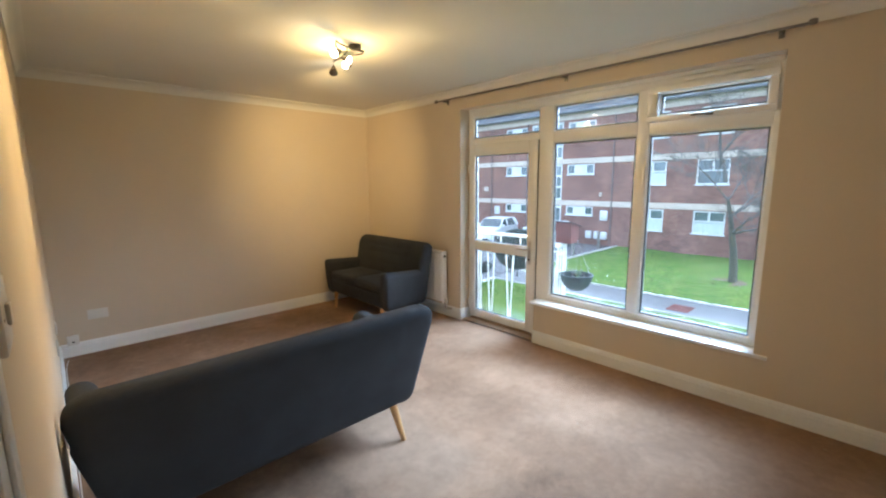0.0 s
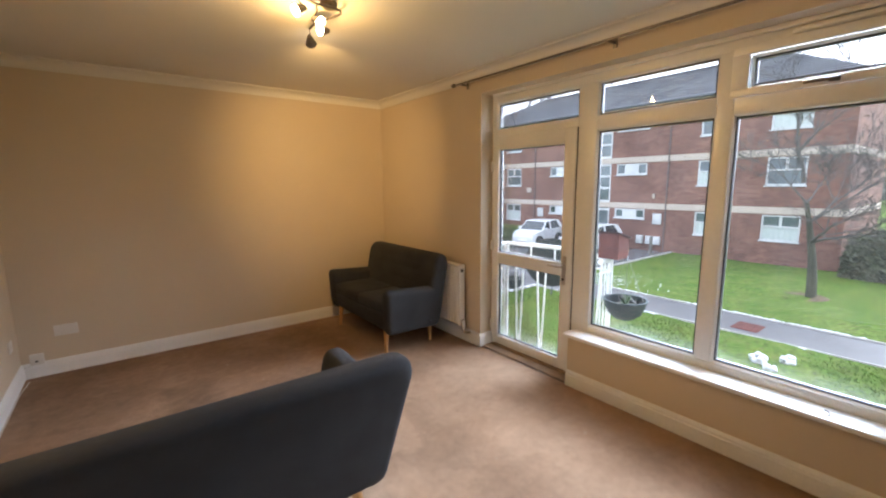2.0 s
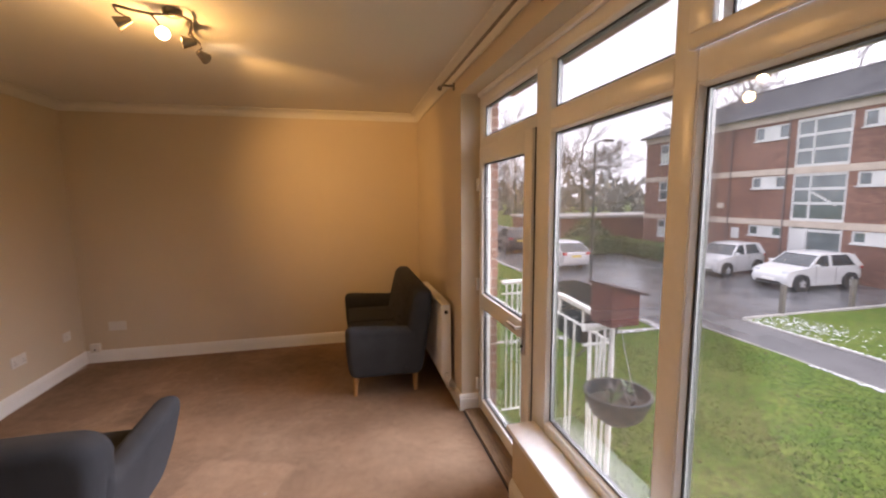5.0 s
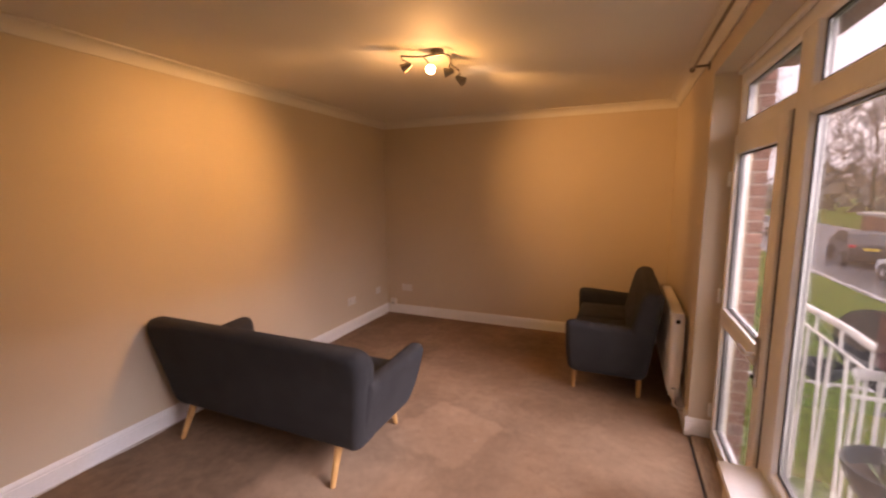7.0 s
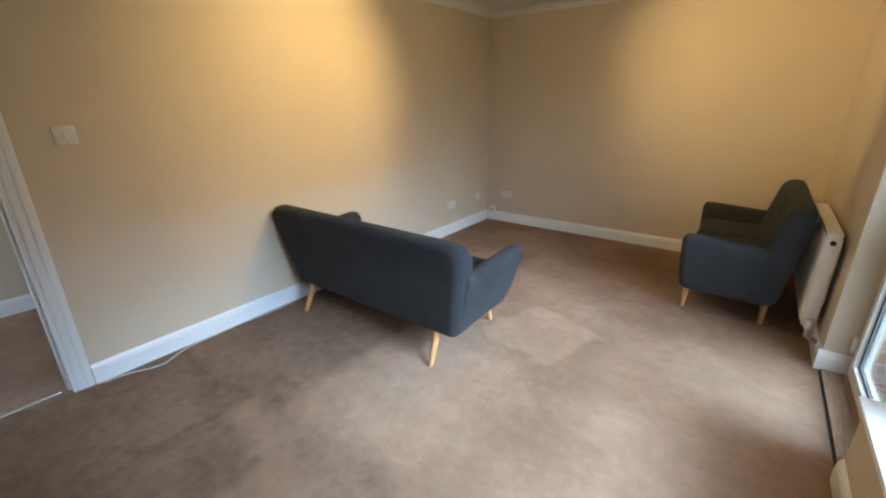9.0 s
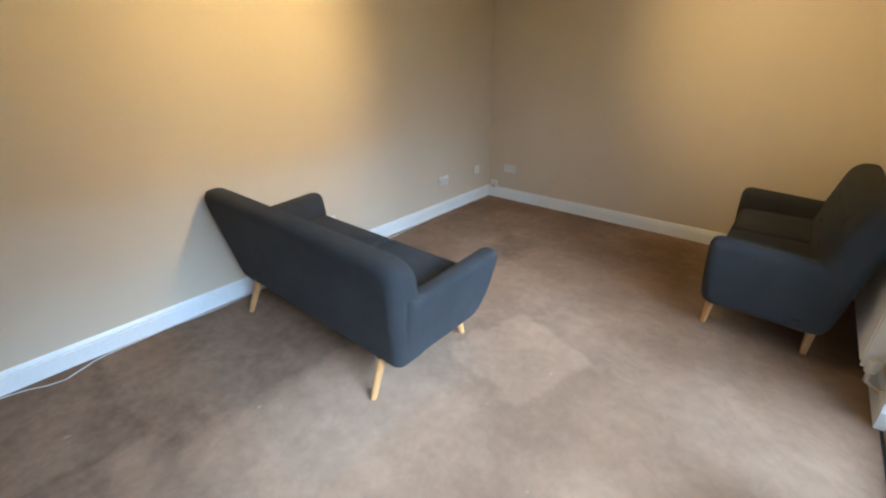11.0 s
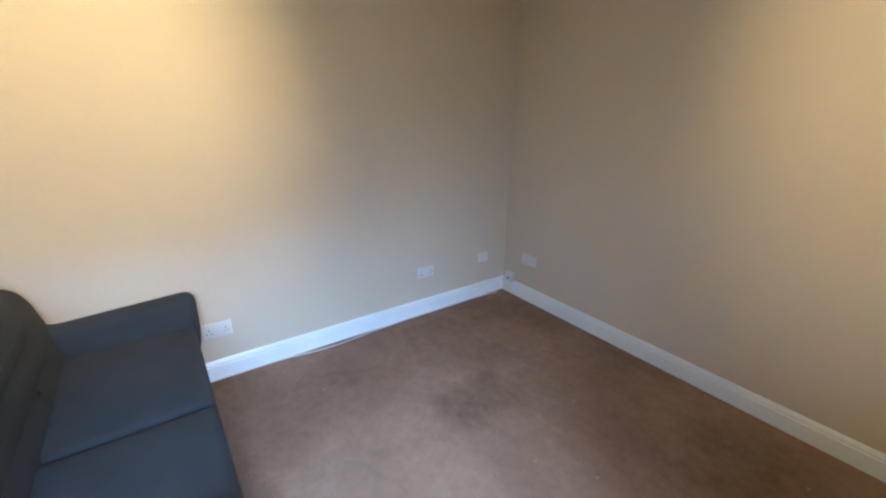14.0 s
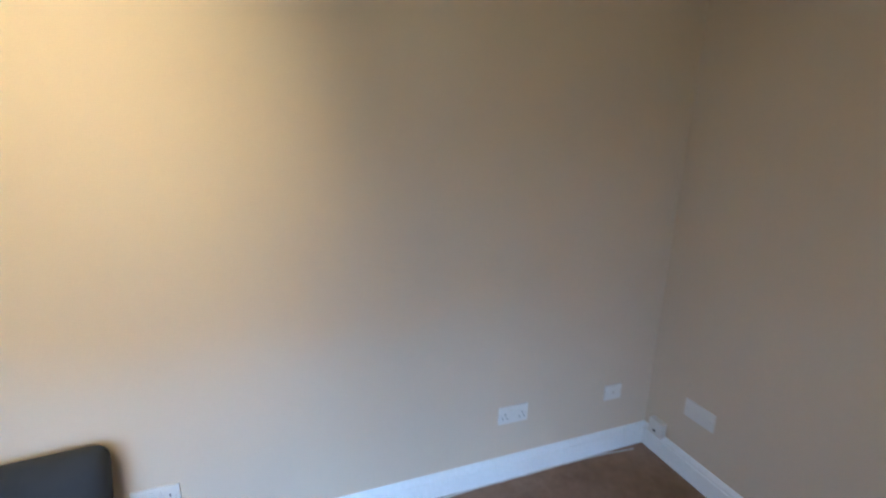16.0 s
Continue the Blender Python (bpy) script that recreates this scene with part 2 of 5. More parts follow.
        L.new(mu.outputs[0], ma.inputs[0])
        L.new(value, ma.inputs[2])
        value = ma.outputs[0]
    hs = N.new("ShaderNodeHueSaturation")
    L.new(prev, hs.inputs["Color"])
    L.new(value, hs.inputs["Value"])
    L.new(hs.outputs[0], p.inputs["Base Color"])


carpet_wear_and_shade(CARPET)
FABRIC = material("charcoal_woven_fabric", (0.031, 0.0325, 0.036), (0.040, 0.042, 0.046), rough=0.92, scale=5, fine=700, fine_mix=0.3, bump=0.5, bump_scale=900, spec=0.25)
FABRIC.node_tree.nodes["Principled BSDF"].inputs["Sheen Weight"].default_value = 0.03
FABRIC.node_tree.nodes["Principled BSDF"].inputs["Sheen Roughness"].default_value = 0.5
FABRIC_D = material("charcoal_fabric_seam", (0.016, 0.017, 0.02), rough=0.95, fine=500)
LIT_EDGE = material("lit_seam_grey", (0.16, 0.16, 0.165), rough=0.8, bump=0)
OAK = material("light_oak_wood", (0.58, 0.34, 0.13), (0.46, 0.25, 0.09), rough=0.42, scale=9, fine=70, fine_mix=0.12, bump=0.06, stretch=(6, 6, 0.7))
ENAMEL = material("white_radiator_enamel", (0.83, 0.82, 0.80), (0.79, 0.78, 0.76), rough=0.3, scale=3, fine=50, fine_mix=0.02, bump=0.02)
CHROME = material("brushed_steel", (0.62, 0.58, 0.52), (0.5, 0.47, 0.43), rough=0.28, metal=1.0, scale=30, fine=200, fine_mix=0.06, bump=0.03)
STEEL = material("dull_grey_steel", (0.24, 0.215, 0.19), (0.18, 0.16, 0.14), rough=0.34, metal=1.0, scale=30, fine=200, fine_mix=0.06, bump=0.03)
PLASTIC = material("white_socket_plastic", (0.71, 0.685, 0.64), (0.67, 0.645, 0.60), rough=0.35, fine=50, fine_mix=0.02, bump=0.0)
DARK = material("dark_slot", (0.02, 0.02, 0.02), rough=0.7)
LINT = material("pale_lint", (0.42, 0.35, 0.27), rough=0.9, bump=0)
CABLE = material("white_cable_sheath", (0.72, 0.70, 0.66), rough=0.45, bump=0)
TIMBER = material("worn_threshold_timber", (0.36, 0.26, 0.17), (0.26, 0.18, 0.115), rough=0.7, scale=12, fine=90, fine_mix=0.15, bump=0.2, stretch=(8, 1, 1))
# edge set far below the pane, so only the painted haze veil is left
GLASS = glass_material("window_glass", (0.97, 0.985, 0.98), -1.0)
GLASS_MIST = glass_material("misted_window_glass", (0.97, 0.985, 0.98), 0.42)
GLASS_DOOR = glass_material("misted_door_glass", (0.97, 0.985, 0.98), 0.10)
BULB = emitter("lit_bulb", (1.0, 0.72, 0.36), 45)
BRICK = brick_material("red_brickwork", (0.235, 0.128, 0.096), (0.165, 0.088, 0.068), (0.95, 0.9, 0.85))
BRICK1 = material("red_brick", (0.30, 0.15, 0.115), (0.23, 0.11, 0.085), rough=0.9, scale=20, fine=150, fine_mix=0.2, bump=0.5, vary=0.22)
MORTAR = material("grey_mortar", (0.42, 0.38, 0.34), rough=0.95, scale=20, bump=0.4)
BAND = material("cream_concrete_band", (0.48, 0.41, 0.345), (0.42, 0.36, 0.30), rough=0.85, scale=2, fine=30, bump=0.1)
SLATE = brick_material("grey_roof_tiles", (0.12, 0.127, 0.14), (0.075, 0.08, 0.092), (0.45, 0.45, 0.45), 0.33, 0.15)
PANE = material("dark_reflective_pane", (0.10, 0.13, 0.14), (0.05, 0.065, 0.07), rough=0.06, scale=1.2, fine=5, fine_mix=0.1, bump=0.0, spec=0.9)
# staircase panes: the sky's reflection is put into a paler base colour
PALEPANE = material("pale_reflective_pane", (0.13, 0.16, 0.165), (0.07, 0.09, 0.095), rough=0.08, scale=0.9, fine=5, fine_mix=0.1, bump=0.0, spec=0.8)
CURTAIN = material("pale_net_curtain", (0.50, 0.54, 0.52), (0.40, 0.45, 0.43), rough=0.8, scale=3, fine=30, stretch=(1, 6, 0.5))
WHITEP = material("white_painted_metal", (0.82, 0.82, 0.80), (0.72, 0.71, 0.68), rough=0.4, scale=9, fine=80, fine_mix=0.04, bump=0.08)
GRASS = material("winter_lawn", (0.062, 0.112, 0.012), (0.098, 0.132, 0.022), rough=0.95, scale=2.2, fine=11, fine_mix=0.5, bump=0.8, bump_scale=40, spec=0.15)
BLADE = material("grass_blade", (0.075, 0.142, 0.014), (0.118, 0.165, 0.026), rough=0.8, scale=2, fine=20, fine_mix=0.3, bump=0, spec=0.2)
ASPHALT = material("wet_asphalt", (0.095, 0.097, 0.105), (0.145, 0.147, 0.155), rough=0.26, scale=0.7, fine=60, fine_mix=0.2, bump=0.3, bump_scale=90)
CONC = material("grey_path_tarmac", (0.095, 0.095, 0.10), (0.13, 0.13, 0.135), rough=0.45, scale=1.2, fine=60, fine_mix=0.2, bump=0.3)
KERB = material("concrete_kerb", (0.40, 0.39, 0.37), (0.32, 0.31, 0.29), rough=0.8, scale=4, fine=40)
SNOW = material("melting_snow", (0.66, 0.68, 0.71), (0.54, 0.57, 0.60), rough=0.7, scale=8, fine=60, fine_mix=0.05, bump=0.5, bump_scale=50)
BARK = material("grey_green_bark", (0.08, 0.076, 0.048), (0.05, 0.05, 0.034), rough=0.95, scale=6, fine=50, fine_mix=0.3, bump=0.6, stretch=(1, 1, 0.3))
TWIG = material("winter_twigs", (0.135, 0.125, 0.115), (0.095, 0.088, 0.08), rough=0.95, scale=4, fine=30, bump=0)
LEAF = material("evergreen_leaf", (0.055, 0.10, 0.035), (0.085, 0.14, 0.045), rough=0.55, scale=3, fine=12, fine_mix=0.35, bump=0)
LEAF_Y = material("pale_hedge_top", (0.17, 0.22, 0.05), (0.11, 0.15, 0.04), rough=0.7, scale=3, fine=12, fine_mix=0.35, bump=0)
CARWHITE = material("white_car_paint", (0.66, 0.67, 0.68), (0.62, 0.63, 0.64), rough=0.18, scale=1, fine=5, fine_mix=0.01, bump=0)
CARBLACK = material("dark_car_paint", (0.03, 0.032, 0.036), rough=0.2, scale=1, fine=5, fine_mix=0.01, bump=0)
CARGLASS = material("tinted_car_glass", (0.025, 0.03, 0.035), (0.04, 0.05, 0.055), rough=0.05, bump=0, spec=0.8)
TYRE = material("black_tyre_rubber", (0.02, 0.02, 0.021), rough=0.85)
ALLOY = material("grey_alloy", (0.45, 0.45, 0.46), rough=0.35, metal=0.8, bump=0)
REDLENS = material("red_tail_lens", (0.55, 0.03, 0.04), rough=0.15, bump=0)
CLEARLENS = material("clear_headlamp_lens", (0.62, 0.66, 0.70), rough=0.1, bump=0)
PLATE_Y = material("yellow_number_plate", (0.75, 0.55, 0.06), rough=0.4, bump=0)
CEDAR = material("red_brown_stained_wood", (0.13, 0.046, 0.036), (0.09, 0.033, 0.026), spec=0.15, rough=0.85, scale=6, fine=60, fine_mix=0.15, bump=0.25, stretch=(1, 1, 5))
LIDM = material("dark_weathered_lid", (0.055, 0.030, 0.026), (0.04, 0.022, 0.02), rough=0.9, scale=8, fine=70, fine_mix=0.15, bump=0.25, spec=0.1)
POTM = material("dark_teal_plastic", (0.014, 0.022, 0.024), (0.024, 0.034, 0.034), rough=0.6, scale=8, fine=40, bump=0.1)
SOIL = material("wet_potting_soil", (0.035, 0.026, 0.02), (0.06, 0.045, 0.03), rough=1.0, scale=30, fine=120, fine_mix=0.4, bump=1.0)
DISHM = material("dark_grey_dish", (0.03, 0.037, 0.034), (0.022, 0.028, 0.026), rough=0.75, fine=60)
POSTM = material("weathered_grey_timber", (0.17, 0.155, 0.135), (0.12, 0.11, 0.095), rough=0.9, scale=10, fine=50, stretch=(3, 3, 0.4))
LITTER = material("brown_leaf_litter", (0.13, 0.088, 0.048), (0.075, 0.055, 0.03), rough=1.0, scale=5, fine=25, fine_mix=0.4, bump=0.8)
BUSHM = material("brown_green_winter_shrub", (0.12, 0.115, 0.075), (0.075, 0.085, 0.045), rough=0.9, scale=2, fine=12, fine_mix=0.4, bump=0)
WOODS = material("bare_winter_woods", (0.22, 0.215, 0.195), (0.15, 0.15, 0.13), rough=1.0, scale=0.4, fine=3, fine_mix=0.3, bump=0)
PIPEM = material("grey_brown_downpipe", (0.13, 0.105, 0.10), rough=0.6, bump=0)
GREYMETAL = material("galvanised_post", (0.075, 0.078, 0.08), rough=0.5, metal=0.4, bump=0)


# ---- builders ----
def finish(name, bm, mat, smooth=True):
    me = bpy.data.meshes.new(name)
    bmesh.ops.recalc_face_normals(bm, faces=bm.faces)
    bm.to_mesh(me)
    bm.free()
    me.materials.append(mat)
    if smooth:
        for p in me.polygons:
            p.use_smooth = True
        me.set_sharp_from_angle(angle=radians(38))
    return new(name, me)


def part(name, bm, mat, parent=None, label="", smooth=True):
    ob = finish(name, bm, mat, smooth)
    if parent:
        ob.parent = parent
    return tagged(ob, label)


def thing(name, place, label, category, group="", turn=0):
    ob = new(name)
    ob.empty_display_size = 0.1
    ob.matrix_world = pose(*place, 0, 0, turn)
    return tagged(ob, label, category, group)


def structure(name, bm, mat, label, category, smooth=False):
    return tagged(finish(name, bm, mat, smooth), label, category, "", "structure")


def box(bm, x0, x1, y0, y1, z0, z1, bevel=0.0, seg=2):
    r = bmesh.ops.create_cube(bm, size=1.0, matrix=Matrix.Translation(((x0 + x1) / 2, (y0 + y1) / 2, (z0 + z1) / 2)) @ Matrix.Diagonal((x1 - x0, y1 - y0, z1 - z0, 1)))
    if bevel:
        edges = list({e for v in r["verts"] for e in v.link_edges})
        bmesh.ops.bevel(bm, geom=edges, offset=bevel, segments=seg, affect="EDGES", profile=0.5)
    return bm


def boxes(*rows, bevel=0.0):
    bm = bmesh.new()
    for r in rows:
        box(bm, *r, bevel=bevel)
    return bm


def prism(outline, axis, a, b, bevel=0.0, seg=3):
    """A flat outline, pushed along an axis from a to b. Outline pairs are the other two axes in order."""
    bm = bmesh.new()

    def at(u, v, w):
        return {"x": (w, u, v), "y": (u, w, v), "z": (u, v, w)}[axis]
    lo, hi = [bm.verts.new(at(u, v, a)) for u, v in outline], [bm.verts.new(at(u, v, b)) for u, v in outline]
    caps = [bm.faces.new(lo), bm.faces.new(hi[::-1])]
    n = len(outline)
    for i in range(n):
        bm.faces.new((lo[i], hi[i], hi[(i + 1) % n], lo[(i + 1) % n]))
    if bevel:
        edges = list({e for f in caps for e in f.edges})
        bmesh.ops.bevel(bm, geom=edges, offset=bevel, segments=seg, affect="EDGES", profile=0.5)
    return bm


def rounded(points, radius, steps=5):
    """An outline with its corners rounded; radius: one, or one a corner."""
    out = []
    n = len(points)
    for i, p in enumerate(points):
        r = radius[i] if isinstance(radius, (list, tuple)) else radius
        p, a, b = Vector(p), Vector(points[i - 1]), Vector(points[(i + 1) % n])
        da, db = (a - p), (b - p)
        k = min(r, da.length * 0.49, db.length * 0.49)
        s, e = p + da.normalized() * k, p + db.normalized() * k
        for j in range(steps + 1):
            t = j / steps
            q = s * (1 - t) ** 2 + p * 2 * t * (1 - t) + e * t ** 2
            out.append((q.x, q.y))
    return out


def cone(bm, p, q, r0, r1, n=10):
    p, q = Vector(p), Vector(q)
    d = q - p
    m = Matrix.Translation((p + q) / 2) @ d.to_track_quat("Z", "Y").to_matrix().to_4x4()
    bmesh.ops.create_cone(bm, cap_ends=True, segments=n, radius1=r0, radius2=r1, depth=d.length, matrix=m)
    return bm


def tube(path, radius, n=8):
    """A round bar along a path of points."""
    bm = bmesh.new()
    pts = [Vector(p) for p in path]
    rings = []
    for i, p in enumerate(pts):
        d = (pts[min(i + 1, len(pts) - 1)] - pts[max(i - 1, 0)]).normalized()
        q = d.to_track_quat("Z", "Y").to_matrix()
        rings.append([bm.verts.new(p + q @ Vector((math.cos(k * math.tau / n) * radius, math.sin(k * math.tau / n) * radius, 0))) for k in range(n)])
    for a, b in zip(rings, rings[1:]):
        for k in range(n):
            bm.faces.new((a[k], a[(k + 1) % n], b[(k + 1) % n], b[k]))
    bm.faces.new(rings[0][::-1])
    bm.faces.new(rings[-1])
    return bm


def lathe(profile, n=24):
    """Turned round z from pairs of radius and height."""
    bm = bmesh.new()
    rings = [[bm.verts.new((max(r, 1e-4) * math.cos(k * math.tau / n), max(r, 1e-4) * math.sin(k * math.tau / n), z)) for k in range(n)] for r, z in profile]
    for a, b in zip(rings, rings[1:]):
        for k in range(n):
            bm.faces.new((a[k], a[(k + 1) % n], b[(k + 1) % n], b[k]))
    return bm


def inset(points, d):
    """The outline with every edge moved inwards by d."""
    n = len(points)
    area = sum(points[i][0] * points[(i + 1) % n][1] - points[(i + 1) % n][0] * points[i][1] for i in range(n))
    sg = 1 if area > 0 else -1
    out = []
    for i in range(n):
        p, a, b = Vector(points[i]), Vector(points[i - 1]), Vector(points[(i + 1) % n])
        u, v = (p - a).normalized(), (b - p).normalized()
        nu, nv = Vector((-u.y, u.x)) * sg, Vector((-v.y, v.x)) * sg
        m = nu + nv
        out.append(tuple(p + m * (d / max(0.2, 1 + nu.dot(nv)))))
    return out


def soft(points, radii, axis, a, b, edge, steps=5, turns=6):
    """A padded slab: the rounded outline pushed along an axis from a to b, with both rims rolled over by edge."""
    bm = bmesh.new()
    if a > b:
        a, b = b, a

    def at(u, v, w):
        return {"x": (w, u, v), "y": (u, w, v), "z": (u, v, w)}[axis]
    rings = []
    prof = [(a + edge * (1 - math.cos(t)), edge * (1 - math.sin(t))) for t in [k * math.pi / 2 / steps for k in range(steps + 1)]]
    prof += [(b - (w - a), d) for w, d in prof[::-1]]
    for w, d in prof:
        o = rounded(inset(points, d), [max(0.004, r - d * 0.5) for r in radii], turns)
        rings.append([bm.verts.new(at(u, v, w)) for u, v in o])
    n = len(rings[0])
    for p, q in zip(rings, rings[1:]):
        for k in range(n):
            bm.faces.new((p[k], q[k], q[(k + 1) % n], p[(k + 1) % n]))
    bm.faces.new(rings[0][::-1])
    bm.faces.new(rings[-1])
    return bm


def wall(axis, a, b, u0, u1, z0, z1, holes):
    """A wall between a and b on an axis, from u0 to u1, with rectangular holes (u0, u1, z0, z1) right through it."""
    us = sorted({u0, u1, *[min(max(h[i], u0), u1) for h in holes for i in (0, 1)]})
    zs = sorted({z0, z1, *[min(max(h[i], z0), z1) for h in holes for i in (2, 3)]})
    full = {}
    for i in range(len(us) - 1):
        for j in range(len(zs) - 1):
            cu, cz = (us[i] + us[i + 1]) / 2, (zs[j] + zs[j + 1]) / 2
            full[i, j] = not any(h[0] < cu < h[1] and h[2] < cz < h[3] for h in holes)
    bm = bmesh.new()

    def at(w, u, z):
        return bm.verts.new((w, u, z) if axis == "x" else (u, w, z))

    def quad(*c):
        bm.faces.new([at(*k) for k in c])
    for (i, j), f in full.items():
        if not f:
            continue
        ua, ub, za, zb = us[i], us[i + 1], zs[j], zs[j + 1]
        quad((a, ua, za), (a, ub, za), (a, ub, zb), (a, ua, zb))
        quad((b, ua, za), (b, ua, zb), (b, ub, zb), (b, ub, za))
        if not full.get((i - 1, j)):
            quad((a, ua, za), (a, ua, zb), (b, ua, zb), (b, ua, za))
        if not full.get((i + 1, j)):
            quad((a, ub, za), (b, ub, za), (b, ub, zb), (a, ub, zb))
        if not full.get((i, j - 1)):
            quad((a, ua, za), (b, ua, za), (b, ub, za), (a, ub, za))
        if not full.get((i, j + 1)):
            quad((a, ua, zb), (a, ub, zb), (b, ub, zb), (b, ua, zb))
    bmesh.ops.remove_doubles(bm, verts=bm.verts, dist=1e-5)
    return bm


def bend(bm, fn):
    for v in bm.verts:
        v.co = Vector(fn(v.co))
    return bm


# ---- the room ----
W, D, H = 3.187, 5.0, 2.38          # width, length, ceiling
BACK = -0.75                        # wall behind the door
COVE = 0.07
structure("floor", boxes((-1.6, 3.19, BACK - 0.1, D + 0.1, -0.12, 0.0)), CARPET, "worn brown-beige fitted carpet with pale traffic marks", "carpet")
structure("ceiling", boxes((-1.6, 3.56, BACK - 0.1, D + 0.1, H, H + 0.15)), CEIL, "plain off-white painted plaster ceiling", "ceiling")
structure("wall_north", boxes((-0.12, 3.56, D, D + 0.12, 0, H)), PAINT, "beige painted plaster wall without pictures", "wall")
structure("wall_west", wall("x", -0.12, 0.0, BACK, D, 0, H, [(-0.075, 0.765, -1, 2.02)]), PAINT, "beige painted plaster wall with a doorway", "wall")
# the hole is an unseen opening, added to let daylight into the hall
structure("wall_south", wall("y", BACK - 0.12, BACK, -1.6, 3.56, 0, H, [(-1.4, -0.35, 0.15, 2.05)]), PAINT, "beige painted plaster wall", "wall")
structure("wall_hall", boxes((-1.6, -1.5, BACK, D, 0, H)), PAINT, "beige painted hallway wall", "wall")
structure("wall_hall_end", boxes((-1.5, -0.12, 1.75, 1.85, 0, H)), PAINT, "beige painted hallway wall", "wall")
OPEN = [(0.74, 3.308, 0.355, 2.195), (2.378, 3.308, -1, 0.36)]
structure("wall_east", wall("x", W, 3.40, BACK, D, 0, H, OPEN), PAINT, "beige painted window wall with a deep reveal", "wall")
outer = structure("wall_outside", wall("x", 3.404, 3.56, BACK - 2.5, 3.308, -2.3, 5.2, [(0.74, 3.308, -0.5, 2.195)]), BRICK, "outer skin of red brick round the window", "wall")
outer_n = structure("wall_outside_beside_door", boxes((3.404, 3.54, 3.70, 7.5, -2.3, 5.2)), BRICK, "outer skin of red brick beside the balcony door", "wall")


def cornice(name, a, b, inward):
    """A hollow-curved plaster cove along the top of a wall from a to b."""
    a, b, n = Vector((*a, H)), Vector((*b, H)), Vector((*inward, 0))
    prof = [(0, 0), (COVE + 0.012, 0), (COVE + 0.012, -0.010), (COVE, -0.012)]
    prof += [(COVE - COVE * math.sin(t) * 0.86, -0.012 - COVE * 0.78 * (1 - math.cos(t))) for t in [k * math.pi / 16 for k in range(1, 9)]]
    prof += [(0.010, -COVE + 0.006), (0.010, -COVE - 0.004), (0, -COVE - 0.004)]
    bm = bmesh.new()
    rows = [[bm.verts.new(p + n * u + Vector((0, 0, v))) for u, v in prof] for p in (a, b)]
    for k in range(len(prof) - 1):
        bm.faces.new((rows[0][k], rows[0][k + 1], rows[1][k + 1], rows[1][k]))
    return structure(name, bm, CEIL, "off-white plaster cove along the ceiling", "cornice", True)


cornice("cornice_north", (0, D), (W, D), (0, -1))
cornice("cornice_west", (0, BACK), (0, D), (1, 0))
cornice("cornice_east", (W, BACK), (W, D), (-1, 0))
cornice("cornice_south", (0, BACK), (W, BACK), (0, 1))


def skirting(name, a, b, inward):
    """A moulded skirting board from a to b."""
    prof = [(0, 0), (0.018, 0), (0.018, 0.084), (0.014, 0.088), (0.0155, 0.093), (0.012, 0.104), (0.006, 0.112), (0.003, 0.117), (0, 0.117)]
    a, b, n = Vector((*a, 0.001)), Vector((*b, 0.001)), Vector((*inward, 0))
    bm = bmesh.new()
    rows = [[bm.verts.new(p + n * u + Vector((0, 0, v))) for u, v in prof] for p in (a, b)]
    for k in range(len(prof) - 1):
        bm.faces.new((rows[0][k], rows[0][k + 1], rows[1][k + 1], rows[1][k]))
    for r in rows:
        bm.faces.new(r)
    return structure(name, bm, GLOSS, "white gloss-painted moulded skirting board", "skirting", True)


skirting("baseboard_north", (0, D), (W, D), (0, -1))
skirting("baseboard_west", (0, 0.835), (0, D), (1, 0))
skirting("baseboard_east_a", (W, 3.306), (W, D), (-1, 0))
skirting("baseboard_east_b", (W, BACK), (W, 2.378), (-1, 0))
skirting("baseboard_reveal", (W - 0.018, 3.308), (3.318, 3.308), (0, -1))
skirting("baseboard_hall", (-1.5, BACK), (-1.5, 1.75), (1, 0))

# doorway in the west wall: lining, stop and architrave
frame_d = tagged(thing("door_frame", (0, 0.345, 0), "white gloss-painted doorway lining with moulded architrave", "door frame"), kind="structure")
part("lining", boxes((-0.125, 0.004, -0.42, -0.395, 0, 2.02), (-0.125, 0.004, 0.395, 0.42, 0, 2.02), (-0.125, 0.004, -0.395, 0.395, 1.995, 2.02), bevel=0.002), GLOSS, frame_d)
part("door_stop", boxes((-0.08, -0.045, 0.382, 0.395, 0, 1.995), (-0.08, -0.045, -0.395, -0.382, 0, 1.995), bevel=0.002), GLOSS, frame_d)
for name, y0, y1, z0, z1 in (("architrave", 0.415, 0.488, 0, 2.085), ("architrave", -0.488, -0.415, 0, 2.085), ("architrave", -0.4145, 0.4145, 2.013, 2.085)):
    bm = boxes((0.0, 0.009, y0, y1, z0, z1), bevel=0.003)
    part(name, bm, GLOSS, frame_d)
part("architrave_bead", boxes((0.009, 0.014, 0.452, 0.486, 0, 2.083), (0.009, 0.014, -0.486, -0.452, 0, 2.083), bevel=0.002), GLOSS, frame_d)
part("strike_plate", boxes((-0.04, -0.02, 0.3935, 0.3955, 0.93, 1.05)), CHROME, frame_d, "steel strike plate")
structure("carpet_bar", boxes((-0.085, -0.05, -0.06, 0.70, 0.0005, 0.007), bevel=0.002), CHROME, "thin metal carpet bar across the doorway", "threshold")

# ---- window with balcony door ----
FX0, FX1 = 3.335, 3.392
win = tagged(thing("window_1", (-0.015, -0.022, 0), "wide white plastic window with three lights", "window"), kind="structure")


def bar(name, y0, y1, z0, z1, parent, x0=FX0, x1=FX1, bevel=0.006, label=""):
    return part(name, boxes((x0, x1, y0, y1, z0, z1), bevel=bevel), UPVC, parent, label)


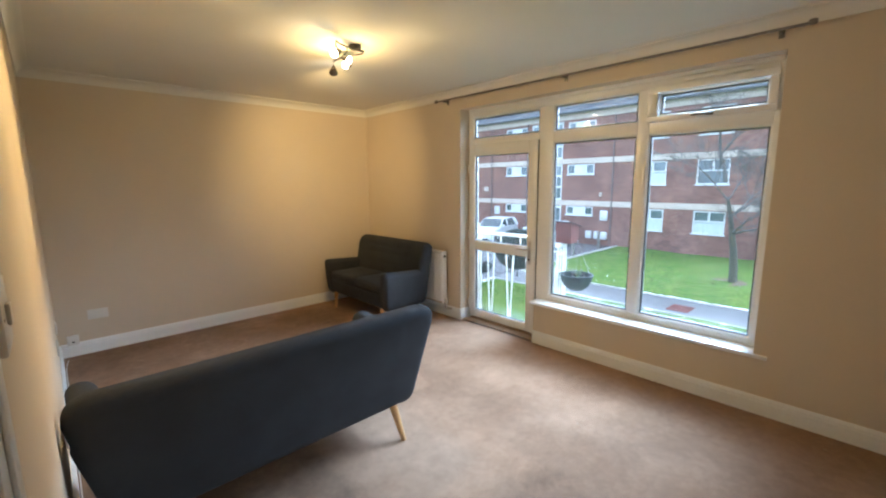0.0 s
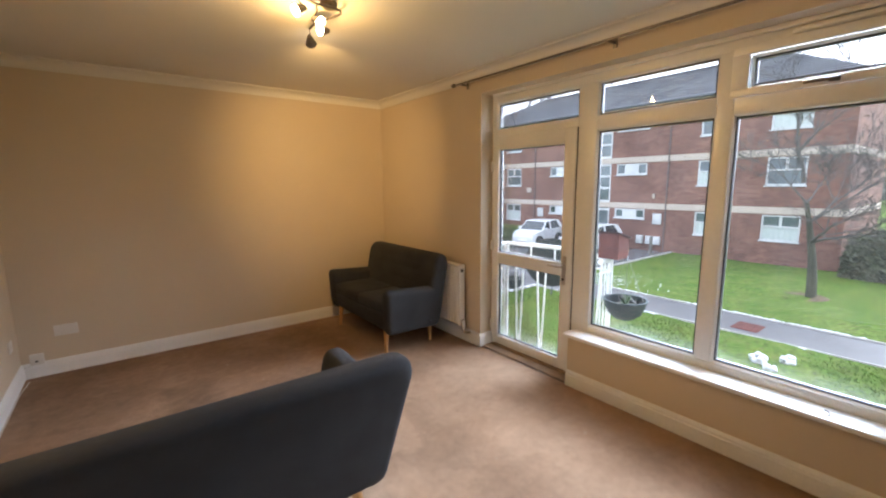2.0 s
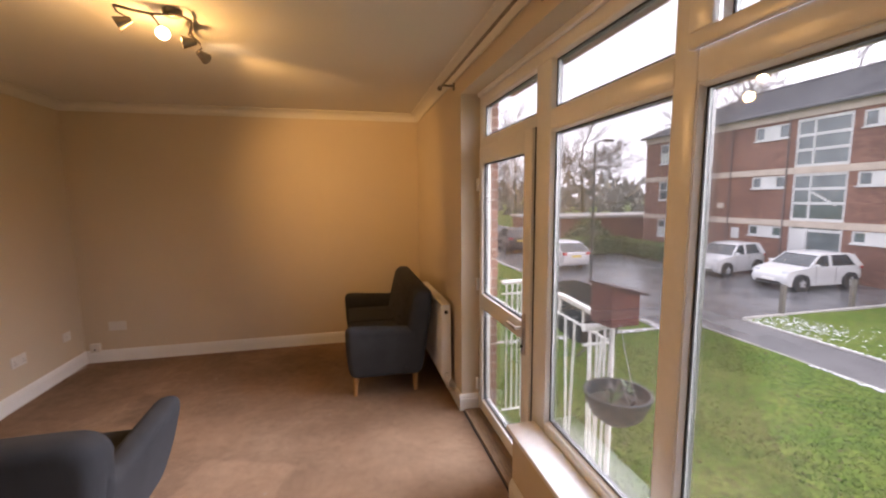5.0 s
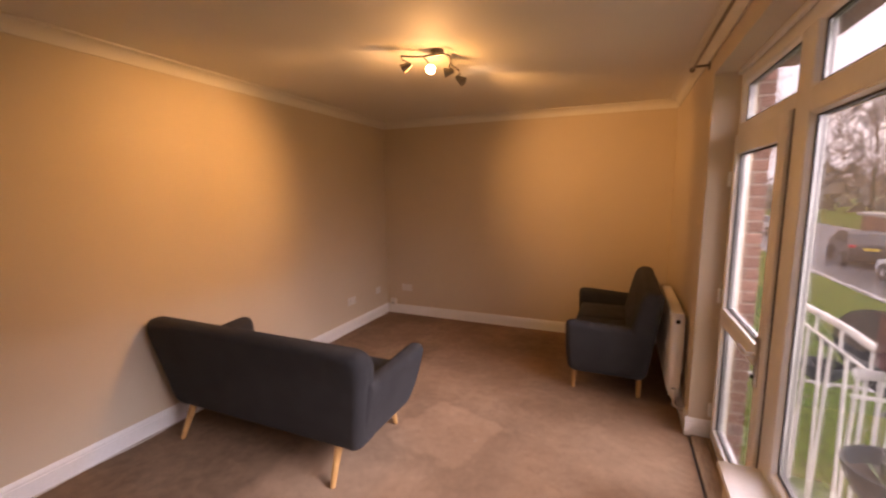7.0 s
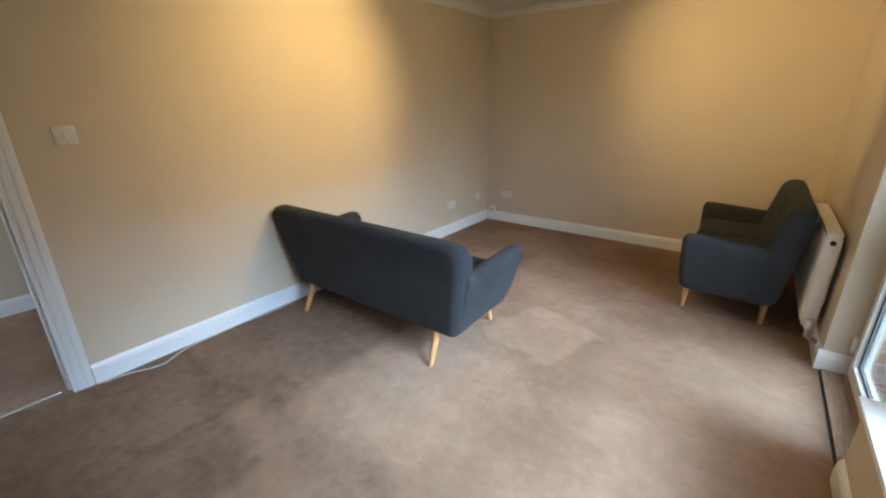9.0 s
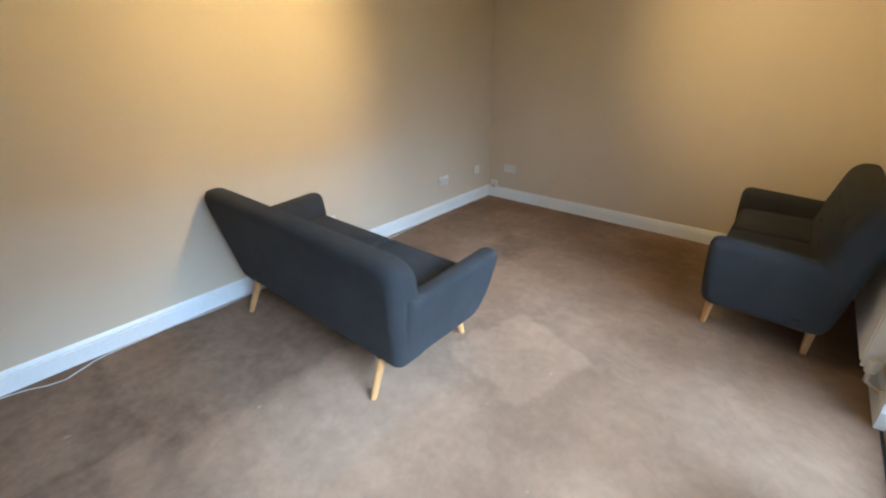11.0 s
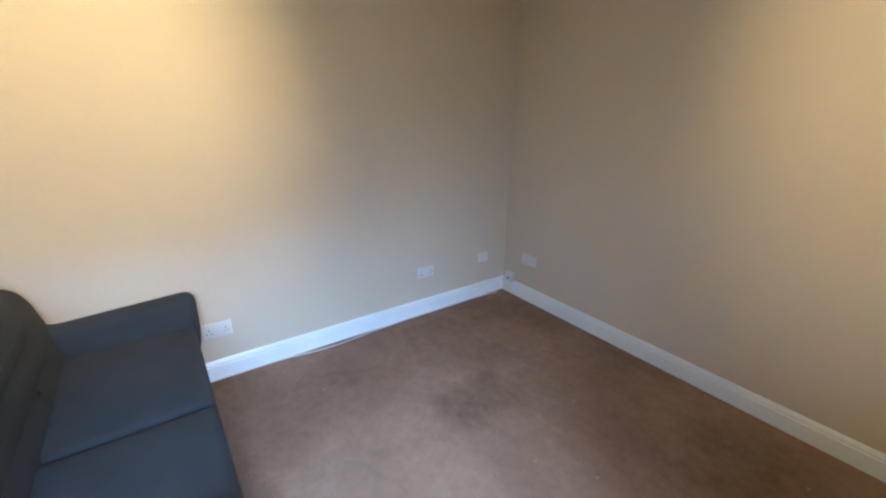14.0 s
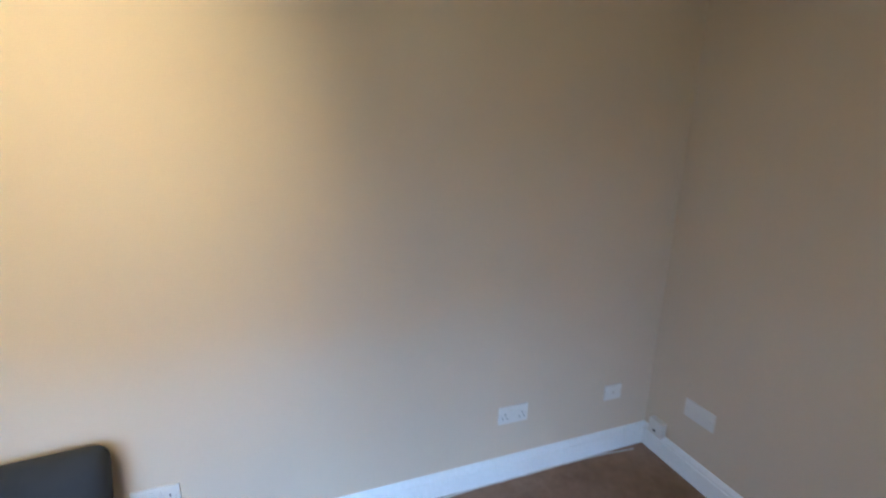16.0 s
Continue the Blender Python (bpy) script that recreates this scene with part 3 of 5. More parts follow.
bar("jamb", 3.275, 3.33, 0.0, 2.195, win)
bar("jamb", 0.762, 0.812, 0.36, 2.195, win)
bar("head", 0.812, 3.275, 2.12, 2.195, win)
bar("sill_rail", 0.812, 2.335, 0.36, 0.43, win)
bar("mullion", 2.335, 2.475, 0.0, 2.12, win)
bar("mullion", 1.54, 1.62, 0.43, 2.12, win)
bar("transom", 2.475, 3.275, 1.835, 1.90, win)
bar("transom", 1.62, 2.335, 1.812, 1.893, win)
bar("transom", 0.812, 1.54, 1.805, 1.893, win)
bar("fillet", 0.785, 3.31, 2.17, 2.20, win, 3.31, FX0 - 0.002)


def glazing(y0, y1, z0, z1, parent, bead=0.014, x=3.362):
    """A clear pane in a chamfered bead with a dark gasket."""
    p = part("pane", boxes((x, x + 0.006, y0 - 0.004, y1 + 0.004, z0 - 0.004, z1 + 0.004)), GLASS_MIST if z0 < 0.5 else GLASS, parent, "double-glazed pane, misted along the bottom" if z0 < 0.5 else "clear double-glazed pane", False)
    p.visible_shadow = False
    w = bead
    y2, y3, z2, z3 = y0 + w, y1 - w, z0 + w, z1 - w
    g, k = bmesh.new(), bmesh.new()
    for m, e, xa, xb in ((g, 0.005, x - 0.007, x - 0.0005), (k, 0.009, x + 0.0065, x + 0.016)):
        for a, b, c, d in ((y2, y3, z2, z2 + e), (y2, y3, z3 - e, z3), (y2, y2 + e, z2 + e, z3 - e), (y3 - e, y3, z2 + e, z3 - e)):
            box(m, xa, xb, a, b, c, d)
    part("gasket", g, SEAL, p, "black rubber gasket", False)
    part("spacer_bar", k, ALLOY, p, "grey metal spacer bar between the panes", False)
    b = bmesh.new()

    def ring(x, d):
        return [b.verts.new(v) for v in ((x, y0 + d, z0 + d), (x, y1 - d, z0 + d), (x, y1 - d, z1 - d), (x, y0 + d, z1 - d))]
    rings = [ring(FX0 + 0.012, 0.0), ring(FX0 + 0.004, 0.0), ring(FX0 + 0.003, w * 0.3), ring(x - 0.010, w * 0.85), ring(x - 0.004, w)]
    for ra, rb in zip(rings, rings[1:]):
        for i in range(4):
            b.faces.new((ra[i], ra[(i + 1) % 4], rb[(i + 1) % 4], rb[i]))
    part("glazing_bead", b, UPVC, p, "", False)
    return p


glazing(2.475, 3.275, 1.90, 2.118, win)
glazing(1.62, 2.335, 1.893, 2.122, win)
glazing(1.62, 2.335, 0.43, 1.812, win)
glazing(0.812, 1.54, 0.43, 1.805, win)
# top-hung opener with handle and trickle vent
sash = part("opening_sash", boxes((3.312, FX0 - 0.001, 0.80, 1.555, 1.885, 1.925), (3.312, FX0 - 0.001, 0.80, 1.555, 2.085, 2.128), (3.312, FX0 - 0.001, 0.80, 0.845, 1.9255, 2.0845), (3.312, FX0 - 0.001, 1.48, 1.555, 1.9255, 2.0845), bevel=0.005), UPVC, win, "proud top-hung sash")
glazing(0.845, 1.48, 1.925, 2.085, sash)
part("window_handle", boxes((3.292, 3.312, 1.13, 1.17, 1.893, 1.915), (3.278, 3.292, 1.135, 1.255, 1.897, 1.911), bevel=0.004), STEEL, sash, "dull metal window handle")
part("trickle_vent", boxes((3.318, FX0 - 0.001, 0.93, 1.32, 2.137, 2.162), (3.310, 3.318, 0.945, 1.305, 2.141, 2.158), bevel=0.003), UPVC, win, "white trickle vent in the head")
# inner sill board
structure("window_sill", boxes((3.178, FX0 - 0.002, 0.762, 2.437, 0.361, 0.388), (3.178, 3.198, 0.69, 0.7615, 0.361, 0.388), bevel=0.006), GLOSS, "white gloss-painted window board", "window sill", True).location = (-0.012, -0.022, 0)

# small bent pin standing on the sill board
pin = thing("window_pin", (3.212, 0.98, 0.388), "small bent metal pin standing on the window board", "pin")
part("shank", tube([(0, 0, 0), (0, 0, 0.014), (0.002, 0.006, 0.020), (0.004, 0.018, 0.021)], 0.0028, 8), STEEL, pin)
part("foot", lathe([(0.0, 0.0), (0.008, 0.0), (0.008, 0.002), (0.003, 0.004)], 12), STEEL, pin)

# balcony door, shut
door = tagged(thing("door_1", (-0.015, -0.022, 0), "shut white plastic balcony door with two glass panes", "door"), kind="structure")
DX0, DX1 = 3.318, 3.378
for nm, y0, y1, z0, z1 in (("stile", 3.235, 3.29, 0.03, 1.845), ("stile", 2.479, 2.575, 0.03, 1.845), ("bottom_rail", 2.5755, 3.2345, 0.03, 0.11), ("mid_rail", 2.5755, 3.2345, 0.765, 0.865), ("top_rail", 2.5755, 3.2345, 1.735, 1.845)):
    bar(nm, y0, y1, z0, z1, door, DX0, DX1)
for z0, z1 in ((0.11, 0.765), (0.865, 1.735)):
    p = part("pane", boxes((3.344, 3.350, 2.575, 3.235, z0, z1)), GLASS_DOOR if z0 < 0.5 else GLASS, door, "clear double-glazed pane", False)
    p.visible_shadow = False
    g = bmesh.new()
    for a, b, c, d in ((2.577, 3.233, z0 + 0.001, z0 + 0.006), (2.577, 3.233, z1 - 0.006, z1 - 0.001), (2.577, 2.583, z0 + 0.006, z1 - 0.006), (3.227, 3.233, z0 + 0.006, z1 - 0.006)):
        box(g, 3.337, 3.3435, a, b, c, d)
        box(g, 3.3505, 3.357, a, b, c, d)
    part("gasket", g, SEAL, p, "black rubber gasket", False)
hp = part("handle_plate", boxes((3.306, 3.318, 2.522, 2.552, 0.70, 0.92), bevel=0.004), CHROME, door, "worn chrome handle plate")
part("lever", boxes((3.268, 3.306, 2.53, 2.546, 0.835, 0.851), (3.262, 3.276, 2.5305, 2.655, 0.834, 0.852), bevel=0.005), CHROME, hp, "chrome lever handle")
part("key_cylinder", cone(bmesh.new(), (3.296, 2.537, 0.745), (3.306, 2.537, 0.745), 0.009, 0.009, 12), DARK, hp, "dark key cylinder")
for z in (0.16, 0.88, 1.56):
    part("hinge", boxes((3.300, 3.3175, 3.282, 3.312, z, z + 0.085), bevel=0.005), UPVC, door, "white plastic hinge")
part("draught_strip", boxes((3.332, 3.340, 2.4755, 2.4785, 0.03, 1.845)), SEAL, door, "black rubber seal", False)
structure("door_threshold", boxes((3.202, 3.316, 2.38, 3.288, -0.02, 0.012), (3.285, 3.325, 2.4535, 3.2525, 0.0125, 0.028), bevel=0.003), TIMBER, "worn tan timber threshold under the balcony door", "threshold")
structure("threshold_gap", boxes((3.1905, 3.2015, 2.38, 3.306, -0.03, 0.001)), DARK, "dark gap at the carpet edge", "threshold")
structure("slab_edge", boxes((3.19, 3.402, BACK, D, -0.6, -0.032)), MORTAR, "concrete floor edge under the window wall", "floor slab")

# curtain pole
pole = thing("curtain_pole", (3.107, -0.025, 2.292), "slim dull metal curtain pole on brackets above the window", "curtain pole")
part("pole", tube([(0, 0.66, -0.005), (0, 3.60, 0.0)], 0.0078, 10), STEEL, pole)
for y in (0.66, 3.60):
    bm = lathe([(0.0, -0.02), (0.012, -0.018), (0.017, -0.006), (0.017, 0.006), (0.012, 0.018), (0.0, 0.02)], 12)
    bend(bm, lambda c, y=y: (c.x, y + c.z, c.y))
    part("finial", bm, STEEL, pole, "small round end knob")
for y in (0.80, 2.15, 3.50):
    part("bracket", boxes((0.0, 0.072, y - 0.006, y + 0.006, -0.014, 0.0), (0.072, 0.0795, y - 0.014, y + 0.014, -0.035, 0.02), bevel=0.003), STEEL, pole)

# ---- radiator ----
rad = thing("radiator", (3.122, 3.94, 0.16), "white enamelled panel radiator on the wall beside the balcony door", "radiator")
bm = bmesh.new()
n, y0, y1 = 22, -0.45, 0.45
step = (y1 - y0) / n
prof = []
for k in range(n):
    a = y0 + k * step
    prof += [(-0.032, a), (-0.032, a + step * 0.28), (-0.042, a + step * 0.40), (-0.042, a + step * 0.86), (-0.032, a + step * 0.98)]
prof.append((-0.032, y1))
for u in ((0.0, 0.57), ):
    lo, hi = [bm.verts.new((x, y, 0.02)) for x, y in prof], [bm.verts.new((x, y, 0.55)) for x, y in prof]
    for k in range(len(prof) - 1):
        bm.faces.new((lo[k], lo[k + 1], hi[k + 1], hi[k]))
    back = [bm.verts.new(c) for c in ((-0.02, y1, 0.02), (-0.02, y0, 0.02), (-0.02, y1, 0.55), (-0.02, y0, 0.55))]
    bm.faces.new((back[0], back[2], back[3], back[1]))
    bm.faces.new(lo + [back[0], back[1]])
    bm.faces.new(hi[::-1] + [back[3], back[2]])
part("front_panel", bm, ENAMEL, rad)
part("back_panel", boxes((0.02, 0.034, y0, y1, 0.01, 0.56), bevel=0.004), ENAMEL, rad)
part("top_grille", boxes((-0.038, 0.036, y0 - 0.004, y1 + 0.004, 0.561, 0.572), bevel=0.003), ENAMEL, rad)
for y in (y0, y1):
    part("side_cover", boxes((-0.036, 0.034, y - 0.005, y + 0.005, 0.0, 0.56), bevel=0.003), ENAMEL, rad)
part("air_vent_plug", cone(bmesh.new(), (-0.004, y0 - 0.014, 0.52), (-0.004, y0 - 0.004, 0.52), 0.015, 0.013, 8), DARK, rad, "small dark vent plug")
valve = part("valve", cone(bmesh.new(), (-0.004, y0 - 0.03, 0.0), (-0.004, y0 - 0.03, 0.06), 0.021, 0.019, 14), PLASTIC, rad, "white valve cap")
part("valve_pipe", tube([(-0.004, y0 - 0.005, -0.0), (-0.004, y0 - 0.03, -0.01), (-0.004, y0 - 0.03, -0.05), (0.02, y0 - 0.035, -0.062), (0.05, y0 - 0.07, -0.06)], 0.011, 10), CHROME, valve, "chrome pipe elbow")
for y in (-0.285, 0.285):
    part("wall_bracket", boxes((0.034, 0.0645, y - 0.015, y + 0.015, 0.1, 0.5)), ENAMEL, rad)

# ---- sockets, switch, cables ----
def faceplate(name, place, turn, w, h, label, category, kind):
    """A faceplate: local x runs along the wall, y stands out of it."""
    ob = thing(name, place, label, category, "wall plates", turn)
    part("plate", boxes((-w / 2, w / 2, 0.0, 0.009, -h / 2, h / 2), bevel=0.003), PLASTIC, ob)
    if kind == "double":
        for s in (-1, 1):
            part("rocker", boxes((s * 0.012 - 0.006, s * 0.012 + 0.006, 0.0092, 0.013, 0.012, 0.032), bevel=0.001), PLASTIC, ob)
            for dx, dz, a, b in ((0, 0.006, 0.002, 0.005), (-0.011, -0.016, 0.004, 0.002), (0.011, -0.016, 0.004, 0.002)):
                part("pin_slot", boxes((s * 0.042 + dx - a, s * 0.042 + dx + a, 0.0085, 0.0097, dz - b, dz + b)), DARK, ob, "dark pin slot", False)
    elif kind == "switch":
        part("rocker", boxes((-0.010, 0.010, 0.0092, 0.014, -0.014, 0.014), bevel=0.002), PLASTIC, ob)
    elif kind == "outlet":
        part("aerial_hole", cone(bmesh.new(), (0, 0.0085, 0), (0, 0.0105, 0), 0.007, 0.007, 12), CHROME, ob)
    for s in (-1, 1):
        part("screw", cone(bmesh.new(), (s * w * 0.41, 0.0085, 0), (s * w * 0.41, 0.0099, 0), 0.003, 0.003, 8), CHROME, ob)
    return ob


faceplate("double_socket", (0.0, 2.826, 0.306), -90, 0.146, 0.086, "white double power socket low on the wall beside the sofa", "socket", "double")
faceplate("double_socket", (0.0, 4.205, 0.335), -90, 0.146, 0.086, "white double power socket low on the wall", "socket", "double")
faceplate("aerial_socket", (0.0, 4.757, 0.337), -90, 0.100, 0.080, "small white aerial outlet near the corner", "socket", "outlet")
faceplate("blank_plate", (0.284, D, 0.344), 180, 0.146, 0.086, "white blanked wall plate near the corner", "wall plate", "blank")
faceplate("light_switch", (0.0, 1.024, 1.31), -90, 0.09, 0.09, "white single light switch beside the doorway", "light switch", "switch")
phone = thing("telephone_box", (0.095, D - 0.006, 0.148), "small white telephone box on top of the skirting board", "junction box")
part("cover", boxes((-0.04, 0.04, -0.03, 0.006, -0.04, 0.04), bevel=0.005), PLASTIC, phone)
part("port", boxes((-0.008, 0.008, -0.0315, -0.0295, -0.02, -0.008)), DARK, phone, "dark phone port", False)
part("lead", tube([(-0.03, -0.02, -0.035), (-0.055, -0.012, -0.052), (-0.085, -0.016, -0.06), (-0.090, -0.022, -0.12), (-0.085, -0.03, -0.143)], 0.0025, 6), CABLE, phone, "thin white lead")
pts = []
for k in range(60):
    y = 0.86 + k * (4.9 - 0.86) / 59
    pts.append((0.026 + 0.030 * max(0, noise.noise((y * 1.3, 2.2, 0))) + 0.020 * max(0, math.sin(y * 4.1)) ** 3 + 0.075 * math.exp(-((y - 1.12) / 0.11) ** 2), y, 0.005))
tagged(part("telephone_cable", tube(pts, 0.003, 6), CABLE), "thin white cable lying loose along the skirting board", "cable")

fl, ff = [], []
rnd = random.Random(15)
for k in range(28):
    x, y = rnd.uniform(0.4, 3.1), rnd.uniform(0.3, 4.7)
    if x < 1.7 and 2.0 < y < 2.9:
        continue
    b = len(fl)
    q = rnd.uniform(0.003, 0.008)
    fl.append((x, y, 0.006))
    for j in range(5):
        a = j * math.tau / 5 + rnd.random()
        fl.append((x + math.cos(a) * q, y + math.sin(a) * q * 1.6, 0.0008))
    ff += [(b, b + 1 + j, b + 1 + (j + 1) % 5) for j in range(5)]
me = bpy.data.meshes.new("carpet_fluff")
me.from_pydata(fl, [], ff)
me.materials.append(LINT)
tagged(new("carpet_fluff", me), "specks of pale fluff on the carpet", "fluff", "", "stuff")

# ---- ceiling spotlight ----
spot = thing("ceiling_spotlight", (1.70, 2.86, H), "brushed steel ceiling bar with four lit spot heads", "ceiling light")
part("ceiling_plate", bend(lathe([(0.0, 0.0), (0.042, 0.0), (0.042, -0.016), (0.036, -0.024), (0.0, -0.024)], 24), lambda c: (c.x - 0.02, c.y - 0.03, c.z)), STEEL, spot)
wave = [(-0.215, -0.125, -0.034), (-0.16, -0.085, -0.034), (-0.10, -0.062, -0.034), (-0.02, -0.062, -0.034), (0.03, -0.055, -0.034), (0.05, -0.02, -0.034), (0.035, 0.04, -0.034), (0.005, 0.12, -0.034), (-0.01, 0.20, -0.034), (-0.005, 0.29, -0.034)]
part("bar", tube(wave, 0.0065, 8), STEEL, spot, "bent steel bar")
base = Vector((1.70, 2.86, H))
for (p, aim) in HEADS:
    p, aim = Vector(p) - base, Vector(aim) - base
    d = (aim - p).normalized()
    near = min(wave, key=lambda w: (Vector(w) - p).length)
    head = lathe([(0.007, -0.046), (0.013, -0.044), (0.017, -0.03), (0.025, -0.004), (0.032, 0.018), (0.0295, 0.018), (0.023, -0.002), (0.013, -0.014), (0.0, -0.016)], 20)
    q = d.to_track_quat("Z", "Y").to_matrix()
    bend(head, lambda c, q=q, p=p: p + q @ c)
    ho = part("spot_head", head, STEEL, spot, "steel spot head")
    part("swivel_arm", tube([near, (Vector(near) + p) / 2 + Vector((0, 0, 0.01)), p - d * 0.044], 0.0042, 8), STEEL, ho)
    bl = bmesh.new()
    bmesh.ops.create_icosphere(bl, subdivisions=2, radius=0.026)
    bend(bl, lambda c, q=q, p=p, d=d: p + d * 0.007 + q @ Vector((c.x, c.y, c.z * 0.3)))
    b = part("bulb", bl, BULB, ho, "glowing warm bulb")
    b.visible_shadow = False


# ---- sofas ----
def sofa(place, turn, w, depth, top, arm, label, tilt=0.11, foot=0.865, floor=0.175, legs=((0.05, -0.085), (-0.03, 0.045)), gap=0.0, toe=0.05):
    """A small two-seat sofa. Local x along its width, y to the front, back feet at y = 0; w is the width over the flared top; foot: how much narrower the bottom is."""
    ob = thing("sofa", place, label, "sofa", "matching charcoal sofas", turn)
    hw = w / 2
    front = depth + 0.035
    rise = top - floor

    def flare(c):
        k = max(0, min(1, (c.z - floor) / rise))
        return (c.x * (foot + (1 - foot) * min(1, k * 1.5) ** 0.8), c.y, c.z)

    def lean(z):
        return -tilt * (z - floor) / rise
    # back: a padded slab with rounded shoulders that leans back
    bm = soft([(-hw, floor), (hw, floor), (hw, top), (-hw, top)], [0.05, 0.05, 0.095, 0.095], "y", 0.02, 0.165, 0.058)
    bend(bm, lambda c: flare(Vector((c.x, c.y + lean(c.z) + (0.07 * (1 - (c.z - floor) / rise) if c.y > 0.1 else 0), c.z))))
    back = part("backrest", bm, FABRIC, ob, "charcoal fabric back")
    for s in (-1, 1):
        line = [Vector(((hw - 0.15) * s, 0.0255 + lean(floor + 0.03 + k * 0.45), floor + 0.03 + k * 0.45)) for k in [i / 8 for i in range(9)]]
        seam = part("back_seam", tube([flare(v) for v in line], 0.005, 6), FABRIC_D, back, "dark stitched seam")
        # pale line that paints the lit edge of the seam
        part("seam_lit_edge", tube([Vector(flare(v)) + Vector((-0.006 * s, -0.001, 0)) for v in line], 0.0022, 6), LIT_EDGE, seam, "thin grey line for the lit edge of the seam")
    # padded inner back with stitched rows
    n, nz = 24, 27
    ins = bmesh.new()
    iw = hw - 0.125
    z0, z1 = 0.40, top - 0.045
    grid = []
    for j in range(nz + 1):
        z = z0 + (z1 - z0) * j / nz
        row = []
        for i in range(n + 1):
            x = -iw + 2 * iw * i / n
            puff = 0.008 * abs(math.sin((z - z0) / (z1 - z0) * 3 * math.pi)) ** 0.55
            edge = max(0.0, min(1, (iw - abs(x)) / 0.14)) ** 0.7 * min(1, j / 2 + 0.1, (nz - j) / 4)
            row.append(ins.verts.new((x * (1 - 0.03 * (1 - (z - z0) / (z1 - z0))), 0.140 + lean(z) + 0.03 * (1 - (z - z0) / (z1 - z0)) + (0.030 + puff) * edge, z)))
        grid.append(row)
    for a, b in zip(grid, grid[1:]):
        for i in range(n):
            ins.faces.new((a[i], a[i + 1], b[i + 1], b[i]))
    part("back_padding", ins, FABRIC, ob, "padded back with horizontal stitched rows")
    for x in (-iw * 0.4, iw * 0.4):
        bt = bmesh.new()
        bmesh.ops.create_uvsphere(bt, u_segments=10, v_segments=6, radius=0.014, matrix=Matrix.Translation((x, 0.196 + lean(0.53), z0 + (z1 - z0) / 3)) @ Matrix.Diagonal((1, 0.6, 1, 1)))
        part("button", bt, FABRIC_D, ob, "covered button")
    # base under the cushions
    bm = soft([(0.05, floor), (front - 0.05, floor), (front - 0.01, 0.35), (0.05, 0.35)], [0.02, 0.05, 0.02, 0.02], "x", -hw + 0.10, hw - 0.10, 0.012, 2, 4)
    part("base", bend(bm, flare), FABRIC, ob)
    # arms: slab sides with a rolled top that flow out of the back
    side = [(0.03, floor), (front - toe, floor), (front + 0.012, 0.34), (front + 0.018, arm), (front - 0.20, arm - 0.012), (0.10, arm - 0.03), (0.0, arm + 0.06)]
    for s in (-1, 1):
        bm = soft(side, [0.04, 0.07, 0.09, 0.06, 0.1, 0.08, 0.05], "x", s * (hw - 0.125), s * (hw - 0.004), 0.05, 5, 6)
        part("armrest", bend(bm, flare), FABRIC, ob, "rounded charcoal arm")
    # two seat cushions
    cw = hw - 0.128
    for a, b in ((-cw, gap - 0.004), (gap + 0.004, cw)):
        bm = soft([(a, 0.14), (b, 0.14), (b, front - 0.012), (a, front - 0.012)], [0.025] * 4, "z", 0.345, 0.45, 0.034, 4, 4)
        top_f = max(bm.faces, key=lambda f: f.calc_center_median().z)
        r = bmesh.ops.poke(bm, faces=[top_f])
        for v in r["verts"]:
            v.co.z += 0.018
        part("seat_cushion", bend(bm, flare), FABRIC, ob, "slightly domed seat cushion")
    # splayed tapered legs
    for sx in (-1, 1):
        for y, dy in ((legs[0][0], legs[0][1]), (depth + legs[1][0], legs[1][1])):
            x = sx * (hw * foot - 0.13)
            bm = cone(bmesh.new(), (x, y, floor + 0.02), (x + sx * 0.012, y + dy, 0.0), 0.024, 0.0145, 14)
            bmesh.ops.bisect_plane(bm, geom=bm.verts[:] + bm.edges[:] + bm.faces[:], plane_co=(0, 0, 0), plane_no=(0, 0, 1), clear_inner=True)
            part("leg", bm, OAK, ob, "tapered light oak leg")
    return ob


sofa((0.82, 2.073, 0.0), 0, 1.62, 0.625, 0.775, 0.59, "charcoal fabric two-seat sofa standing out from the wall on oak legs", gap=0.035)
small = sofa((2.982, 4.195, 0.0), 90, 1.28, 0.545, 0.83, 0.58, "smaller charcoal fabric two-seat sofa with its back to the radiator", 0.09, 0.935, 0.17, ((0.065, 0.0), (-0.02, 0.01)), toe=0.01)
part("care_tag", boxes((-0.621, -0.609, 0.135, 0.165, 0.225, 0.245), bevel=0.003), DARK, small, "small dark tag low on the side")


# ---- balcony ----
GR = -2.1
AX, AY0, AY1 = 3.73, 2.39, 3.50
balcony = thing("balcony_railing", (0, 0, 0), "white painted steel balcony railing with V-shaped bars", "railing")
part("top_rail", tube([(3.565, AY0, 0.86), (AX, AY0, 0.86), (AX, AY0 + 0.25, 0.885), (AX, AY0 + 0.5, 0.895), (AX, AY0 + 0.75, 0.89), (AX, AY1, 0.875), (3.565, AY1, 0.875)], 0.019, 10), WHITEP, balcony)
part("mid_rail", tube([(3.565, AY0, 0.77), (AX, AY0, 0.77), (AX, AY1, 0.785), (3.565, AY1, 0.785)], 0.008, 8), WHITEP, balcony)
for y in (AY0, AY1):
    part("corner_post", tube([(AX, y, -0.22), (AX, y, 0.86)], 0.014, 8), WHITEP, balcony)
